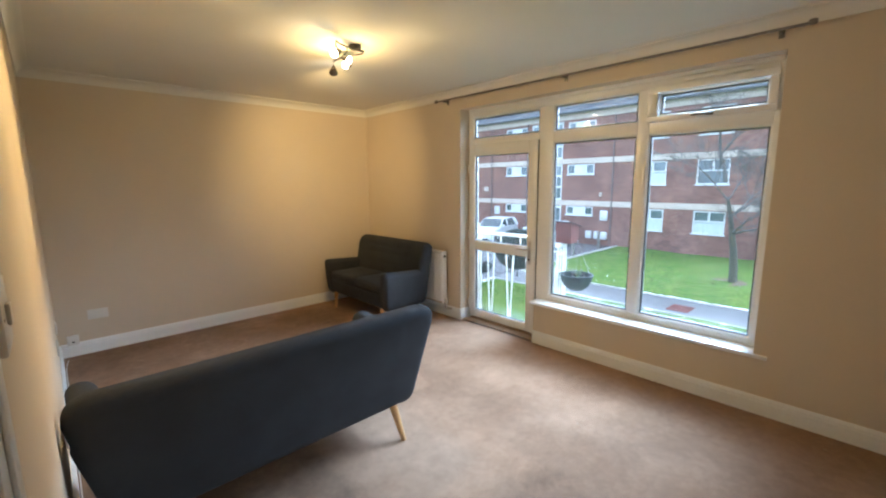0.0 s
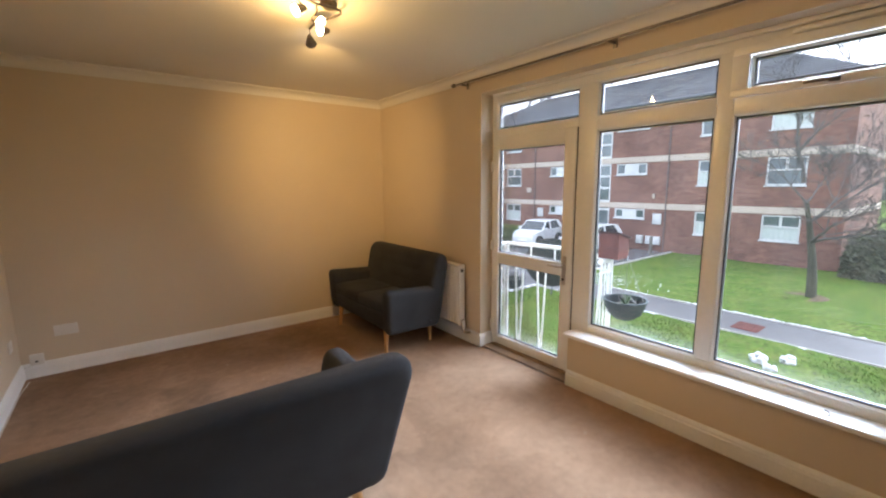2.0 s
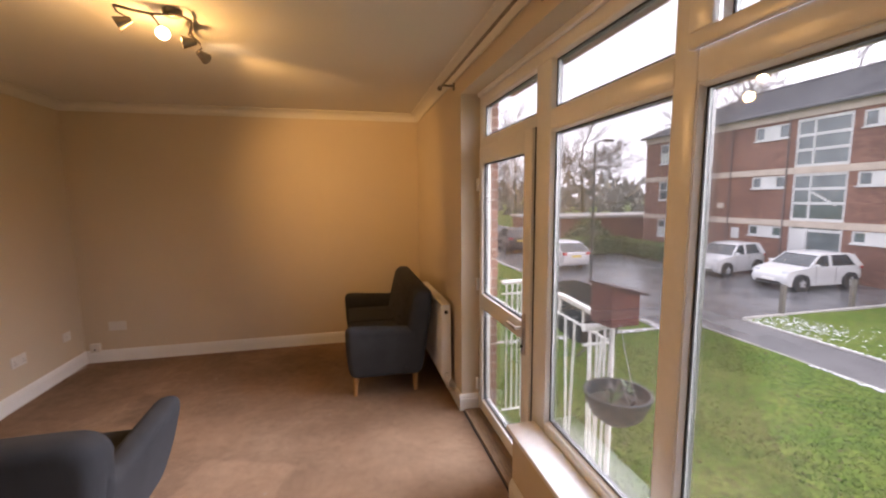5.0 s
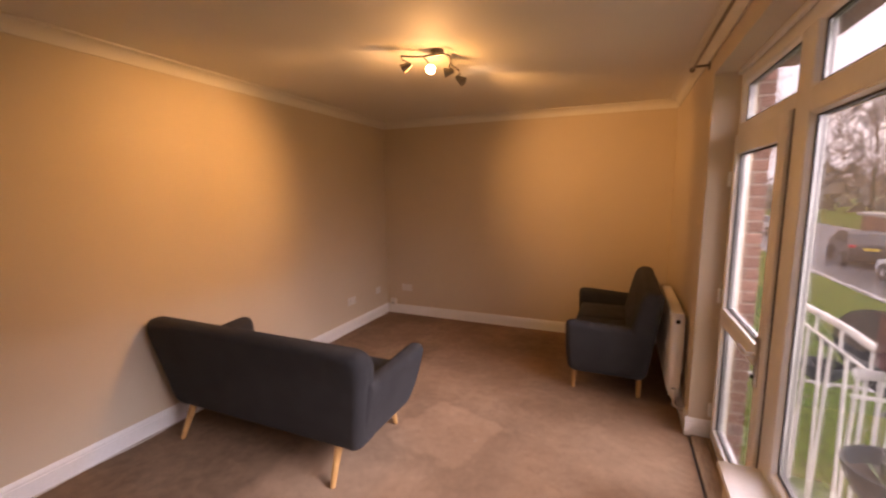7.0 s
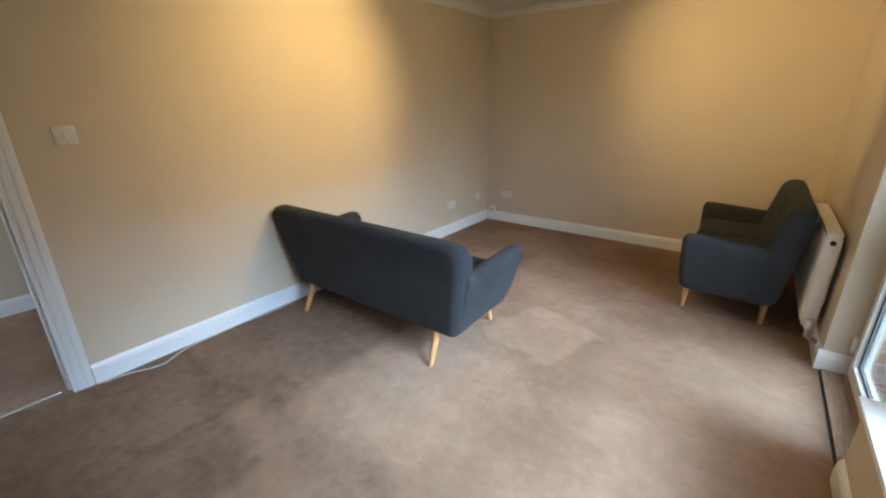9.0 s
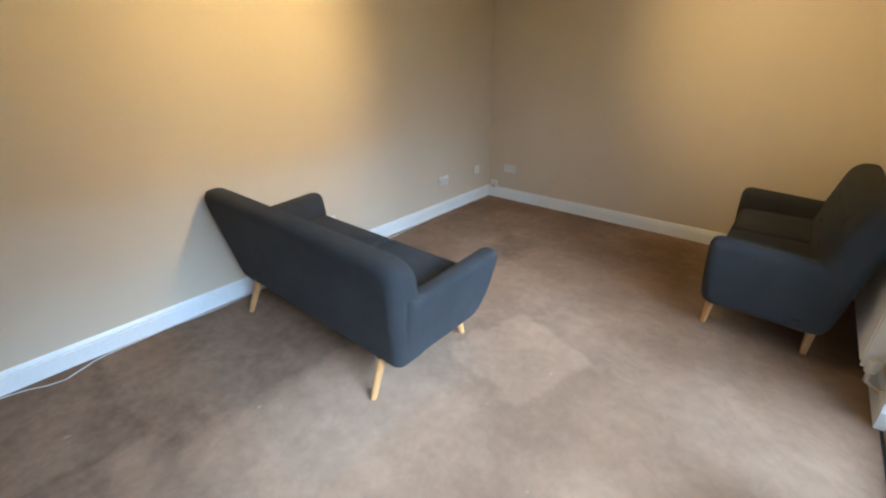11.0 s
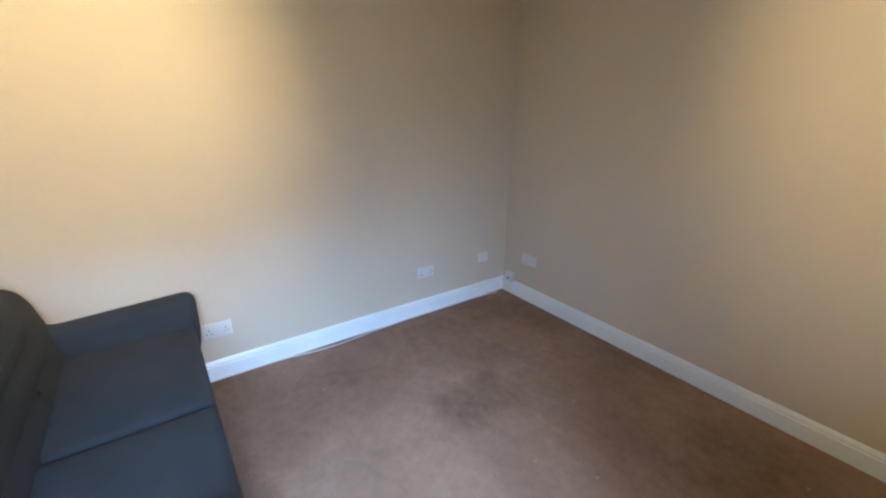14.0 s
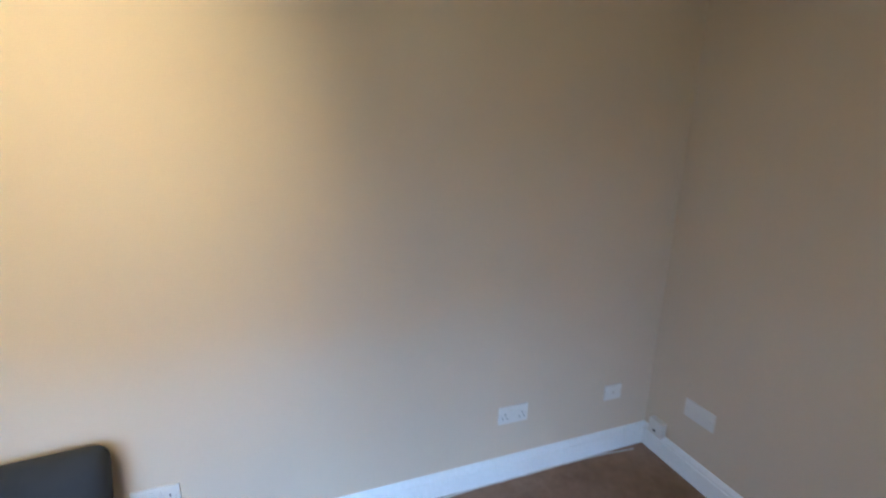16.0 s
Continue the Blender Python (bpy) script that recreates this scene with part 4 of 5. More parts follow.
for k in range(4):
    y = AY0 + 0.14 + k * 0.27
    w = 0.055
    lowz = -0.12 - 0.06 * (k % 2)
    part("v_bar", tube([(AX, y - w, 0.775), (AX, y - 0.012, lowz + 0.03), (AX, y, lowz), (AX, y + 0.012, lowz + 0.03), (AX, y + w, 0.775)], 0.009, 6), WHITEP, balcony, "thin bar bent into a narrow V")
for k in range(3):
    part("spindle", tube([(AX, AY0 + 0.27 + k * 0.27, 0.775), (AX, AY0 + 0.27 + k * 0.27, 0.88)], 0.008, 6), WHITEP, balcony)
for x in (3.60, 3.645, 3.69):
    for y in (AY0, AY1):
        part("side_bar", tube([(x, y, -0.15), (x, y, 0.86)], 0.0075, 6), WHITEP, balcony)
part("bottom_rail", tube([(3.565, AY0, -0.15), (AX, AY0, -0.15)], 0.009, 6), WHITEP, balcony)
part("bottom_rail", tube([(3.565, AY1, -0.15), (AX, AY1, -0.15)], 0.009, 6), WHITEP, balcony)

nest = thing("bird_box", (3.73, 2.378, 0.879), "red-brown stained wooden box with a sloping lid on the railing corner", "wooden box", turn=4)
body = part("body", prism([(-0.083, 0.0), (0.083, 0.0), (0.083, 0.155), (-0.083, 0.196)], "y", -0.08, 0.08, 0.002, 1), CEDAR, nest)
part("lid", prism([(-0.096, 0.2), (0.128, 0.145), (0.128, 0.156), (-0.096, 0.211)], "y", -0.09, 0.09, 0.002, 1), LIDM, nest, "dark overhanging sloped lid")
part("board_joint", boxes((-0.08, 0.08, -0.0812, -0.0802, 0.086, 0.089)), DARK, body, "", False)
part("board_joint", boxes((-0.0842, -0.0832, -0.078, 0.078, 0.086, 0.089)), DARK, body, "", False)


def hanging_pot(place, r, label, plants):
    ob = thing("hanging_basket", place, label, "hanging basket", "hanging baskets")
    part("bowl", lathe([(0.0, -r * 0.98), (r * 0.45, -r * 0.9), (r * 0.78, -r * 0.62), (r * 0.95, -r * 0.25), (r, 0.0), (r * 1.04, 0.0), (r * 1.04, 0.012), (r * 0.95, 0.012), (r * 0.9, -0.05)], 28), POTM, ob)
    so = lathe([(r * 0.91, -0.05), (r * 0.6, -0.035), (r * 0.3, -0.045), (0.0, -0.03)], 20)
    part("soil", so, SOIL, ob)
    for k in range(3):
        a = k * math.tau / 3 + 0.5
        part("chain", tube([(r * math.cos(a), r * math.sin(a), 0.0), (r * 0.5 * math.cos(a) - 0.0, r * 0.5 * math.sin(a), 0.16), (0.0, 0.0, 0.34)], 0.0012, 6), ALLOY, ob, "thin chain")
    rnd = random.Random(plants)
    for k in range(plants):
        a, d = rnd.uniform(0, math.tau), rnd.uniform(0, r * 0.8)
        x, y = d * math.cos(a), d * math.sin(a)
        h = rnd.uniform(0.05, 0.16)
        bm = bmesh.new()
        for j in range(9):
            b = rnd.uniform(0, math.tau)
            z = h * rnd.uniform(0.2, 1)
            p = Vector((x, y, -0.04 + z * 0.2))
            q = p + Vector((math.cos(b) * 0.06, math.sin(b) * 0.06, z))
            s = Vector((-math.sin(b), math.cos(b), 0)) * 0.007
            v = [bm.verts.new(c) for c in (p - s * 0.4, p + s * 0.4, (p + q) / 2 + s, q, (p + q) / 2 - s)]
            bm.faces.new(v)
        part("plant", bm, LEAF if k % 2 else TWIG, ob, "straggly winter plant", False)
    return ob


hanging_pot((3.645, 2.215, 0.585), 0.15, "dark plastic hanging basket with straggly winter plants", 7)
hanging_pot((3.93, 3.62, 0.46), 0.11, "small dark teal hanging basket on the railing", 3)
dish = thing("satellite_dish", (4.02, 3.18, 0.66), "dark grey satellite dish fixed to the railing", "satellite dish", turn=35)
bm = lathe([(0.0, 0.0), (0.12, 0.006), (0.20, 0.022), (0.26, 0.042), (0.27, 0.040), (0.20, 0.014), (0.12, -0.003), (0.0, -0.010)], 32)
bend(bm, lambda c: Matrix.Rotation(radians(68), 3, "Y") @ Vector((c.x * 1.05, c.y, c.z)))
part("reflector", bm, DISHM, dish)
part("arm", tube([(0.0, 0, -0.29), (0.17, 0, -0.27), (0.33, 0, -0.12)], 0.010, 8), GREYMETAL, dish)
part("receiver", boxes((0.31, 0.37, -0.03, 0.03, -0.14, -0.07), bevel=0.01), GREYMETAL, dish)
part("mount", tube([(-0.02, 0, 0.0), (-0.12, 0.03, 0.0), (-0.24, 0.16, 0.10)], 0.014, 8), GREYMETAL, dish)

# ---- ground outside ----
ground = structure("ground", boxes((-400, 500, -400, 600, GR - 0.3, GR - 0.06)), GRASS, "far winter grassland", "ground")


def sheet(name, x0, x1, y0, y1, z, mat, label, category, wob=0.0, step=0.5):
    nx, ny = max(2, int((x1 - x0) / step)), max(2, int((y1 - y0) / step))
    bm = bmesh.new()
    rows = [[bm.verts.new((x0 + (x1 - x0) * i / nx, y0 + (y1 - y0) * j / ny, z + wob * noise.noise((i * 0.31, j * 0.31, z)))) for i in range(nx + 1)] for j in range(ny + 1)]
    for a, b in zip(rows, rows[1:]):
        for i in range(nx):
            bm.faces.new((a[i], a[i + 1], b[i + 1], b[i]))
    return structure(name, bm, mat, label, category, True)


sheet("road", 10.8, 22.75, 10.0, 60.0, GR - 0.03, ASPHALT, "wet grey asphalt road with parking bays", "road")
sheet("lawn_near", 3.56, 12.0, -14.0, 10.0, GR, GRASS, "wet green winter lawn below the window", "lawn", 0.05)
sheet("lawn_north", 3.56, 10.8, 10.0, 60.0, GR + 0.003, GRASS, "green verge beside the road", "lawn", 0.05)
sheet("lawn_far", 13.75, 22.75, -14.0, 10.1, GR + 0.004, GRASS, "green lawn in front of the brick flats", "lawn", 0.06)
sheet("pavement", 12.05, 13.70, -14.0, 10.3, GR - 0.02, CONC, "grey tarmac footpath between the lawns", "footpath")
structure("kerb_near", boxes((12.0, 12.05, -14, 10.0, GR - 0.1, GR + 0.02), bevel=0.006), KERB, "narrow concrete edging of the footpath", "kerb")
structure("kerb_far", boxes((13.70, 13.75, -14, 10.1, GR - 0.1, GR + 0.02), bevel=0.006), KERB, "narrow concrete edging of the footpath", "kerb")
structure("kerb_road", boxes((10.70, 10.82, 10.0, 60, GR - 0.1, GR + 0.07), (3.6, 12.0, 9.95, 10.07, GR - 0.1, GR + 0.05), (13.75, 22.7, 10.1, 10.22, GR - 0.1, GR + 0.06), bevel=0.012), KERB, "concrete road kerb with a little snow", "kerb")
cover = thing("manhole_cover", (12.75, 3.9, GR - 0.018), "rusty brown manhole cover in the footpath", "manhole cover")
part("plate", boxes((-0.34, 0.34, -0.28, 0.28, 0.0, 0.012), bevel=0.004), CEDAR, cover)
for i in range(6):
    for j in range(5):
        part("tread_stud", boxes((-0.28 + i * 0.1, -0.22 + i * 0.1, -0.23 + j * 0.1, -0.19 + j * 0.1, 0.0125, 0.017)), CEDAR, cover, "", False)


def lump(bm, x, y, z, r, rnd, flat=0.6):
    m = Matrix.Translation((x, y, z)) @ Matrix.Rotation(rnd.uniform(0, 6), 4, "Z") @ Matrix.Diagonal((r * rnd.uniform(0.7, 1.3), r, r * flat, 1))
    v = bmesh.ops.create_icosphere(bm, subdivisions=2, radius=1, matrix=m)["verts"]
    for q in v:
        q.co += Vector((1, 1, 0.6)) * noise.noise(q.co * (2.2 / max(r, 0.05))) * r * 0.28


rnd = random.Random(4)
for (x, y, rr, label) in ((10.42, 3.05, 0.18, "large heap of melting snow on the lawn"), (10.78, 2.68, 0.16, "heap of melting snow on the lawn"), (10.12, 2.78, 0.13, "small heap of melting snow on the lawn")):
    bm = bmesh.new()
    for k in range(18):
        lump(bm, x + rnd.uniform(-rr, rr) * 0.6, y + rnd.uniform(-rr, rr) * 0.6, GR + rr * rnd.uniform(0.15, 0.8), rr * rnd.uniform(0.18, 0.42), rnd, 1.0)
    tagged(part("snow_heap", bm, SNOW), label, "snow", "snow heaps")
verts, faces = [], []


def flake(x, y, z, r):
    """A flat, ragged patch of snow, a little proud of the ground."""
    b = len(verts)
    n = 7
    verts.append((x, y, z + 0.010))
    for k in range(n):
        a = k * math.tau / n
        q = r * rnd.uniform(0.5, 1.2)
        verts.append((x + q * math.cos(a), y + q * math.sin(a) * 1.3, z - 0.012))
    for k in range(n):
        faces.append((b, b + 1 + k, b + 1 + (k + 1) % n))


for k in range(520):
    y = rnd.uniform(-6, 10)
    if noise.noise((y * 0.9, 1.0, 0)) > -0.25:
        flake(13.76 + abs(rnd.gauss(0, 0.03)), y, GR + 0.022, rnd.uniform(0.02, 0.05))
    if noise.noise((y * 0.7, 5.0, 0)) > 0.02:
        flake(12.0 - abs(rnd.gauss(0, 0.04)), y, GR + 0.02, rnd.uniform(0.02, 0.05))
for k in range(420):
    x, y = rnd.gauss(14.4, 0.7), rnd.gauss(9.2, 0.8)
    if x > 13.8 and y < 10.1:
        flake(x, y, GR + 0.03, rnd.uniform(0.01, 0.034))
for k in range(380):
    flake(rnd.uniform(10.68, 10.86), rnd.uniform(10, 34), GR + 0.06, rnd.uniform(0.03, 0.10))
for k in range(140):
    flake(rnd.uniform(3.8, 12.0), rnd.gauss(9.98, 0.06), GR + 0.05, rnd.uniform(0.02, 0.07))
me = bpy.data.meshes.new("snow_scraps")
me.from_pydata(verts, [], faces)
me.materials.append(SNOW)
tagged(new("snow_scraps", me), "scraps of melting snow along the path edges and lawn", "snow", "", "stuff")

# grass blades on the lawn below the window
gv, gf = [], []
gr = random.Random(9)
for k in range(60000):
    x, y = 3.8 + 8.1 * gr.random() ** 1.2, gr.uniform(-3, 10)
    a, h = gr.uniform(0, math.tau), gr.uniform(0.02, 0.045)
    b = len(gv)
    dx, dy = math.cos(a) * 0.011, math.sin(a) * 0.011
    lx, ly = gr.gauss(0, 0.03), gr.gauss(0, 0.03)
    gv += [(x - dx, y - dy, GR - 0.01), (x + dx, y + dy, GR - 0.01), (x + lx, y + ly, GR + h)]
    gf.append((b, b + 1, b + 2))
me = bpy.data.meshes.new("grass")
me.from_pydata(gv, [], gf)
me.materials.append(BLADE)
tagged(new("grass", me), "short wet grass blades", "grass", "", "stuff")

lv, lfc = [], []
for k in range(800):
    x, y = gr.uniform(4.2, 11.8), gr.uniform(-2, 9.8)
    if noise.noise((x * 0.6, y * 0.6, 3.0)) < -0.05:
        continue
    a, q, b = gr.uniform(0, math.tau), gr.uniform(0.018, 0.04), len(lv)
    u, w = Vector((math.cos(a) * q, math.sin(a) * q, gr.uniform(-0.01, 0.015))), Vector((-math.sin(a) * q * 0.55, math.cos(a) * q * 0.55, gr.uniform(-0.01, 0.015)))
    c = Vector((x, y, GR + 0.045))
    lv += [tuple(c - u), tuple(c + w), tuple(c + u), tuple(c - w)]
    lfc.append((b, b + 1, b + 2, b + 3))
me = bpy.data.meshes.new("fallen_leaves")
me.from_pydata(lv, [], lfc)
me.materials.append(LITTER)
tagged(new("fallen_leaves", me), "scattered brown fallen leaves on the lawn", "fallen leaves", "", "stuff")

# ---- brick flats opposite ----
FX, FY0, FY1, MID = 22.8, 3.9, 25.8, 14.85
flats = thing("apartment_building", (0, 0, 0), "three-storey red brick flats with cream bands and a grey tiled roof", "building")
COLS = [(5.2, 6.55), (7.9, 9.25), (2 * MID - 9.25, 2 * MID - 7.9), (2 * MID - 6.55, 2 * MID - 5.2)]
SLITS = [(11.72, 13.42), (2 * MID - 13.42, 2 * MID - 11.72)]
BIGZ, SLITZ = [(-1.08, 0.02), (1.28, 2.46), (3.60, 4.86)], [(-0.48, 0.03), (1.88, 2.46), (4.22, 4.88)]
STAIR = (13.75, 15.95, GR, 4.95)
holes = [(a, b, z0, z1) for a, b in COLS for z0, z1 in BIGZ] + [(a, b, z0, z1) for a, b in SLITS for z0, z1 in SLITZ] + [STAIR]
part("front_wall", wall("x", FX, FX + 0.3, FY0, FY1, GR - 0.2, 5.05, holes), BRICK, flats, "", False)
part("end_wall", boxes((FX + 0.3, 31.2, FY0, FY0 + 0.3, GR - 0.2, 5.05)), BRICK, flats, "", False)
part("end_wall", boxes((FX + 0.3, 31.2, FY1 - 0.3, FY1, GR - 0.2, 5.05)), BRICK, flats, "", False)
part("rear_wall", boxes((30.9, 31.2, FY0 + 0.3, FY1 - 0.3, GR - 0.2, 5.05)), BRICK, flats, "", False)
for z0, z1 in ((0.06, 0.36), (2.50, 2.80)):
    bm = bmesh.new()
    box(bm, FX - 0.025, FX + 0.05, FY0 - 0.02, FY1 + 0.02, z0, z1)
    box(bm, FX + 0.051, 31.2, FY0 - 0.025, FY0 + 0.05, z0, z1)
    part("band", bm, BAND, flats, "cream concrete band", False)
part("fascia", boxes((FX - 0.06, FX + 0.2, FY0 - 0.05, FY1 + 0.05, 5.02, 5.36), (FX + 0.2, 31.2, FY0 - 0.05, FY0 + 0.2, 5.02, 5.36)), BAND, flats, "cream fascia", False)
part("gutter", boxes((FX - 0.36, FX - 0.24, FY0 - 0.3, FY1 + 0.3, 5.34, 5.45), bevel=0.02), GREYMETAL, flats, "dark gutter")
part("soffit", boxes((FX - 0.30, 31.5, FY0 - 0.3, FY1 + 0.3, 5.36, 5.40)), BAND, flats, "", False)
RX, RZ = 27.0, 7.6
bm = bmesh.new()
e = [bm.verts.new(c) for c in ((FX - 0.35, FY0 - 0.35, 5.45), (31.55, FY0 - 0.35, 5.45), (31.55, FY1 + 0.35, 5.45), (FX - 0.35, FY1 + 0.35, 5.45), (RX, FY0 + 3.4, RZ), (RX, FY1 - 3.4, RZ))]
for f in ((0, 3, 5, 4), (1, 4, 5, 2), (0, 4, 1), (3, 2, 5), (0, 1, 2, 3)):
    bm.faces.new([e[i] for i in f])
roof = part("roof", bm, SLATE, flats, "grey tiled hipped roof", False)
# tile courses on the slope that faces the lawn
bm = bmesh.new()
slope = Vector((RX - FX + 0.35, 0, RZ - 5.45))
for k in range(1, 16):
    p = Vector((FX - 0.35, 0, 5.45)) + slope * (k / 16)
    inset = 3.4 * k / 16 + 0.1
    box(bm, p.x - 0.02, p.x + 0.02, FY0 - 0.3 + inset, FY1 + 0.3 - inset, p.z - 0.005, p.z + 0.028)
part("tile_course", bm, SLATE, roof, "", False)
part("ridge", tube([(RX, FY0 + 3.4, RZ + 0.02), (RX, FY1 - 3.4, RZ + 0.02)], 0.09, 8), SLATE, roof)


def flat_window(a, b, z0, z1, kind, pale):
    """A white framed window set in the brick: casement with a transom, or a slit with a white middle panel."""
    wob = part("window", boxes((FX + 0.02, FX + 0.10, a, b, z0, z0 + 0.07), (FX + 0.02, FX + 0.10, a, b, z1 - 0.07, z1), (FX + 0.02, FX + 0.10, a, a + 0.07, z0 + 0.07, z1 - 0.07), (FX + 0.02, FX + 0.10, b - 0.07, b, z0 + 0.07, z1 - 0.07)), PALE, flats, "white framed window", False)
    part("sill", boxes((FX - 0.06, FX + 0.02, a - 0.04, b + 0.04, z0 - 0.05, z0 + 0.005)), PALE, wob, "", False)
    part("pane", boxes((FX + 0.06, FX + 0.07, a + 0.07, b - 0.07, z0 + 0.07, z1 - 0.07)), PANE, wob, "dark window pane", False)
    if kind == "casement":
        zm = z0 + (z1 - z0) * 0.55
        m = (a + b) / 2
        part("transom", boxes((FX + 0.01, FX + 0.10, a + 0.07, b - 0.07, zm - 0.035, zm + 0.035), (FX + 0.01, FX + 0.10, m - 0.045, m + 0.045, zm + 0.035, z1 - 0.07)), PALE, wob, "", False)
        if pale:
            part("curtain", boxes((FX + 0.12, FX + 0.13, a + 0.05, b - 0.05, z0 + 0.05, z1 - 0.05)), CURTAIN, wob, "", False)
            part("blind", boxes((FX + 0.045, FX + 0.055, a + 0.075, b - 0.075, z0 + 0.075, zm - 0.04)), CURTAIN, wob, "pale net curtain", False)
    else:
        c = (b - a) * 0.27
        part("panel", boxes((FX + 0.012, FX + 0.11, a + c, b - c, z0 + 0.01, z1 - 0.01)), PALE, wob, "plain white panel", False)


for i, (a, b) in enumerate(COLS):
    for j, (z0, z1) in enumerate(BIGZ):
        flat_window(a, b, z0, z1, "casement", j == 0 or (i + j) % 3 == 2)
for a, b in SLITS:
    for z0, z1 in SLITZ:
        flat_window(a, b, z0, z1, "slit", False)
stair = part("stair_glazing", boxes(*[(FX + 0.02, FX + 0.10, STAIR[0], STAIR[1], z, z + 0.12) for z in (-0.12, 0.36, 1.1, 1.75, 2.38, 2.80, 3.5, 4.15, 4.83)], *[(FX + 0.021, FX + 0.099, y, y + 0.09, GR, 4.95) for y in (STAIR[0], 15.15, STAIR[1] - 0.09)]), PALE, flats, "tall white framed staircase window", False)
part("pane", boxes((FX + 0.05, FX + 0.06, STAIR[0] + 0.09, STAIR[1] - 0.09, GR, 4.9)), PALEPANE, stair, "", False)
part("entrance_door", boxes((FX + 0.0, FX + 0.045, 15.2, 15.86, GR, -0.06)), PALE, stair, "white entrance door", False)
bm = bmesh.new()
for k in range(8):
    box(bm, FX + 0.038, FX + 0.048, 14.1 + k * 0.13, 14.23 + k * 0.13, 1.05 + k * 0.075, 1.15 + k * 0.075)
part("stair_flight", bm, PALE, stair, "white stair edges behind the glass", False)
for y in (10.95, 11.35, 11.85):
    part("meter_box", boxes((FX - 0.16, FX - 0.002, y - 0.17, y + 0.17, -1.78, -1.36), bevel=0.01), PALE, flats, "white meter box")
for y in (11.03, 18.7):
    part("notice_panel", boxes((FX - 0.05, FX - 0.002, y - 0.22, y + 0.22, -0.72, -0.16), bevel=0.006), PALE, flats, "white wall panel")
part("vent_box", boxes((FX - 0.09, FX - 0.002, 11.2, 11.32, 0.62, 0.86), (FX - 0.09, FX - 0.002, 19.5, 19.85, 0.85, 1.15)), BAND, flats, "", False)
for y in (10.62, 16.25, 10.0 + 9.2):
    part("downpipe", tube([(FX - 0.05, y, GR), (FX - 0.05, y, 5.1)], 0.03, 8), PIPEM, flats, "grey-brown downpipe")

# garage block and a far house
garage = thing("garage_block", (22.5, 31.5, GR), "low flat-roofed brick garage block", "garage")
part("wall", boxes((-6.1, 9, -2.5, 2.5, -0.1, 2.05)), BRICK, garage, "", False)
part("roof", boxes((-6.3, 9.2, -2.7, 2.7, 2.05, 2.24), bevel=0.02), KERB, garage, "pale flat roof edge", False)


def house(x, y, w, turn):
    ob = thing("house", (x, y, GR), "far pale house with a tiled gable roof", "house", turn=turn)
    part("wall", boxes((-w / 2, w / 2, -3, 3, 0, 4.6)), BAND, ob, "", False)
    part("roof", prism([(-3.4, 4.6), (3.4, 4.6), (0, 7.2)], "x", -w / 2 - 0.3, w / 2 + 0.3), SLATE, ob, "", False)
    for x0 in (-w * 0.3, w * 0.15):
        for z in (0.9, 3.0):
            part("window", boxes((x0, x0 + 1.1, -3.05, -2.99, z, z + 1.1)), PANE, ob, "", False)


house(14, 95, 10, -10)


# ---- trees, hedges ----
def limb(bm, p, d, length, r, level, rnd, n=6, droop=0.0, wander=0.13):
    """One tapered limb that wanders and forks."""
    segs = 5 if level < 2 else 3
    rings = []
    pos, dr = Vector(p), Vector(d).normalized()
    kids = []
    for s in range(segs + 1):
        rr = max(0.0035, r * (1 - 0.62 * s / segs))
        q = dr.to_track_quat("Z", "Y").to_matrix()
        rings.append([bm.verts.new(pos + q @ Vector((math.cos(k * math.tau / n) * rr, math.sin(k * math.tau / n) * rr, 0))) for k in range(n)])
        if s and level > 0:
            kids.append((pos.copy(), dr.copy(), rr))
        pos = pos + dr * (length / segs)
        dr = (dr + Vector((rnd.gauss(0, wander), rnd.gauss(0, wander), rnd.gauss(0.03 - droop, 0.08)))).normalized()
    for a, b in zip(rings, rings[1:]):
        for k in range(n):
            bm.faces.new((a[k], a[(k + 1) % n], b[(k + 1) % n], b[k]))
    return kids, pos, dr


def bare_tree(name, place, height, spread, seed, levels, label, trunk_r=0.16, forks=3, twig=0.006):
    rnd = random.Random(seed)
    ob = thing(name, place, label, "tree", "bare trees")
    tb, cb = bmesh.new(), bmesh.new()
    kids, end, dr = limb(tb, (0, 0, -0.1), (rnd.gauss(0, 0.03), rnd.gauss(0, 0.03), 1), height * 0.42, trunk_r, 1, rnd, 10, wander=0.04)
    todo = [(end, dr, trunk_r * 0.45, height * 0.34, levels)]
    for p, d, r in kids[2:]:
        for _ in range(2):
            a = rnd.uniform(0, math.tau)
            todo.append((p, Vector((math.cos(a) * spread, math.sin(a) * spread, rnd.uniform(0.25, 0.9))), r * 0.5, height * rnd.uniform(0.2, 0.34), levels))
    while todo:
        p, d, r, ln, lv = todo.pop()
        ks, e, dd = limb(cb, p, d, ln, r, 1, rnd, 5 if r > 0.02 else 3, 0.02)
        if lv > 0:
            for q, dq, rq in ks[1:]:
                for _ in range(forks if lv > 1 else 2):
                    a = Vector((rnd.gauss(0, 1), rnd.gauss(0, 1), rnd.gauss(0.25, 0.5))).normalized()
                    todo.append((q, (dq * 0.75 + a * 0.75), max(twig, rq * 0.6), ln * rnd.uniform(0.42, 0.62), lv - 1))
    part("trunk", tb, BARK, ob)
    part("crown", cb, TWIG, ob, "bare spreading branches and twigs")
    return ob


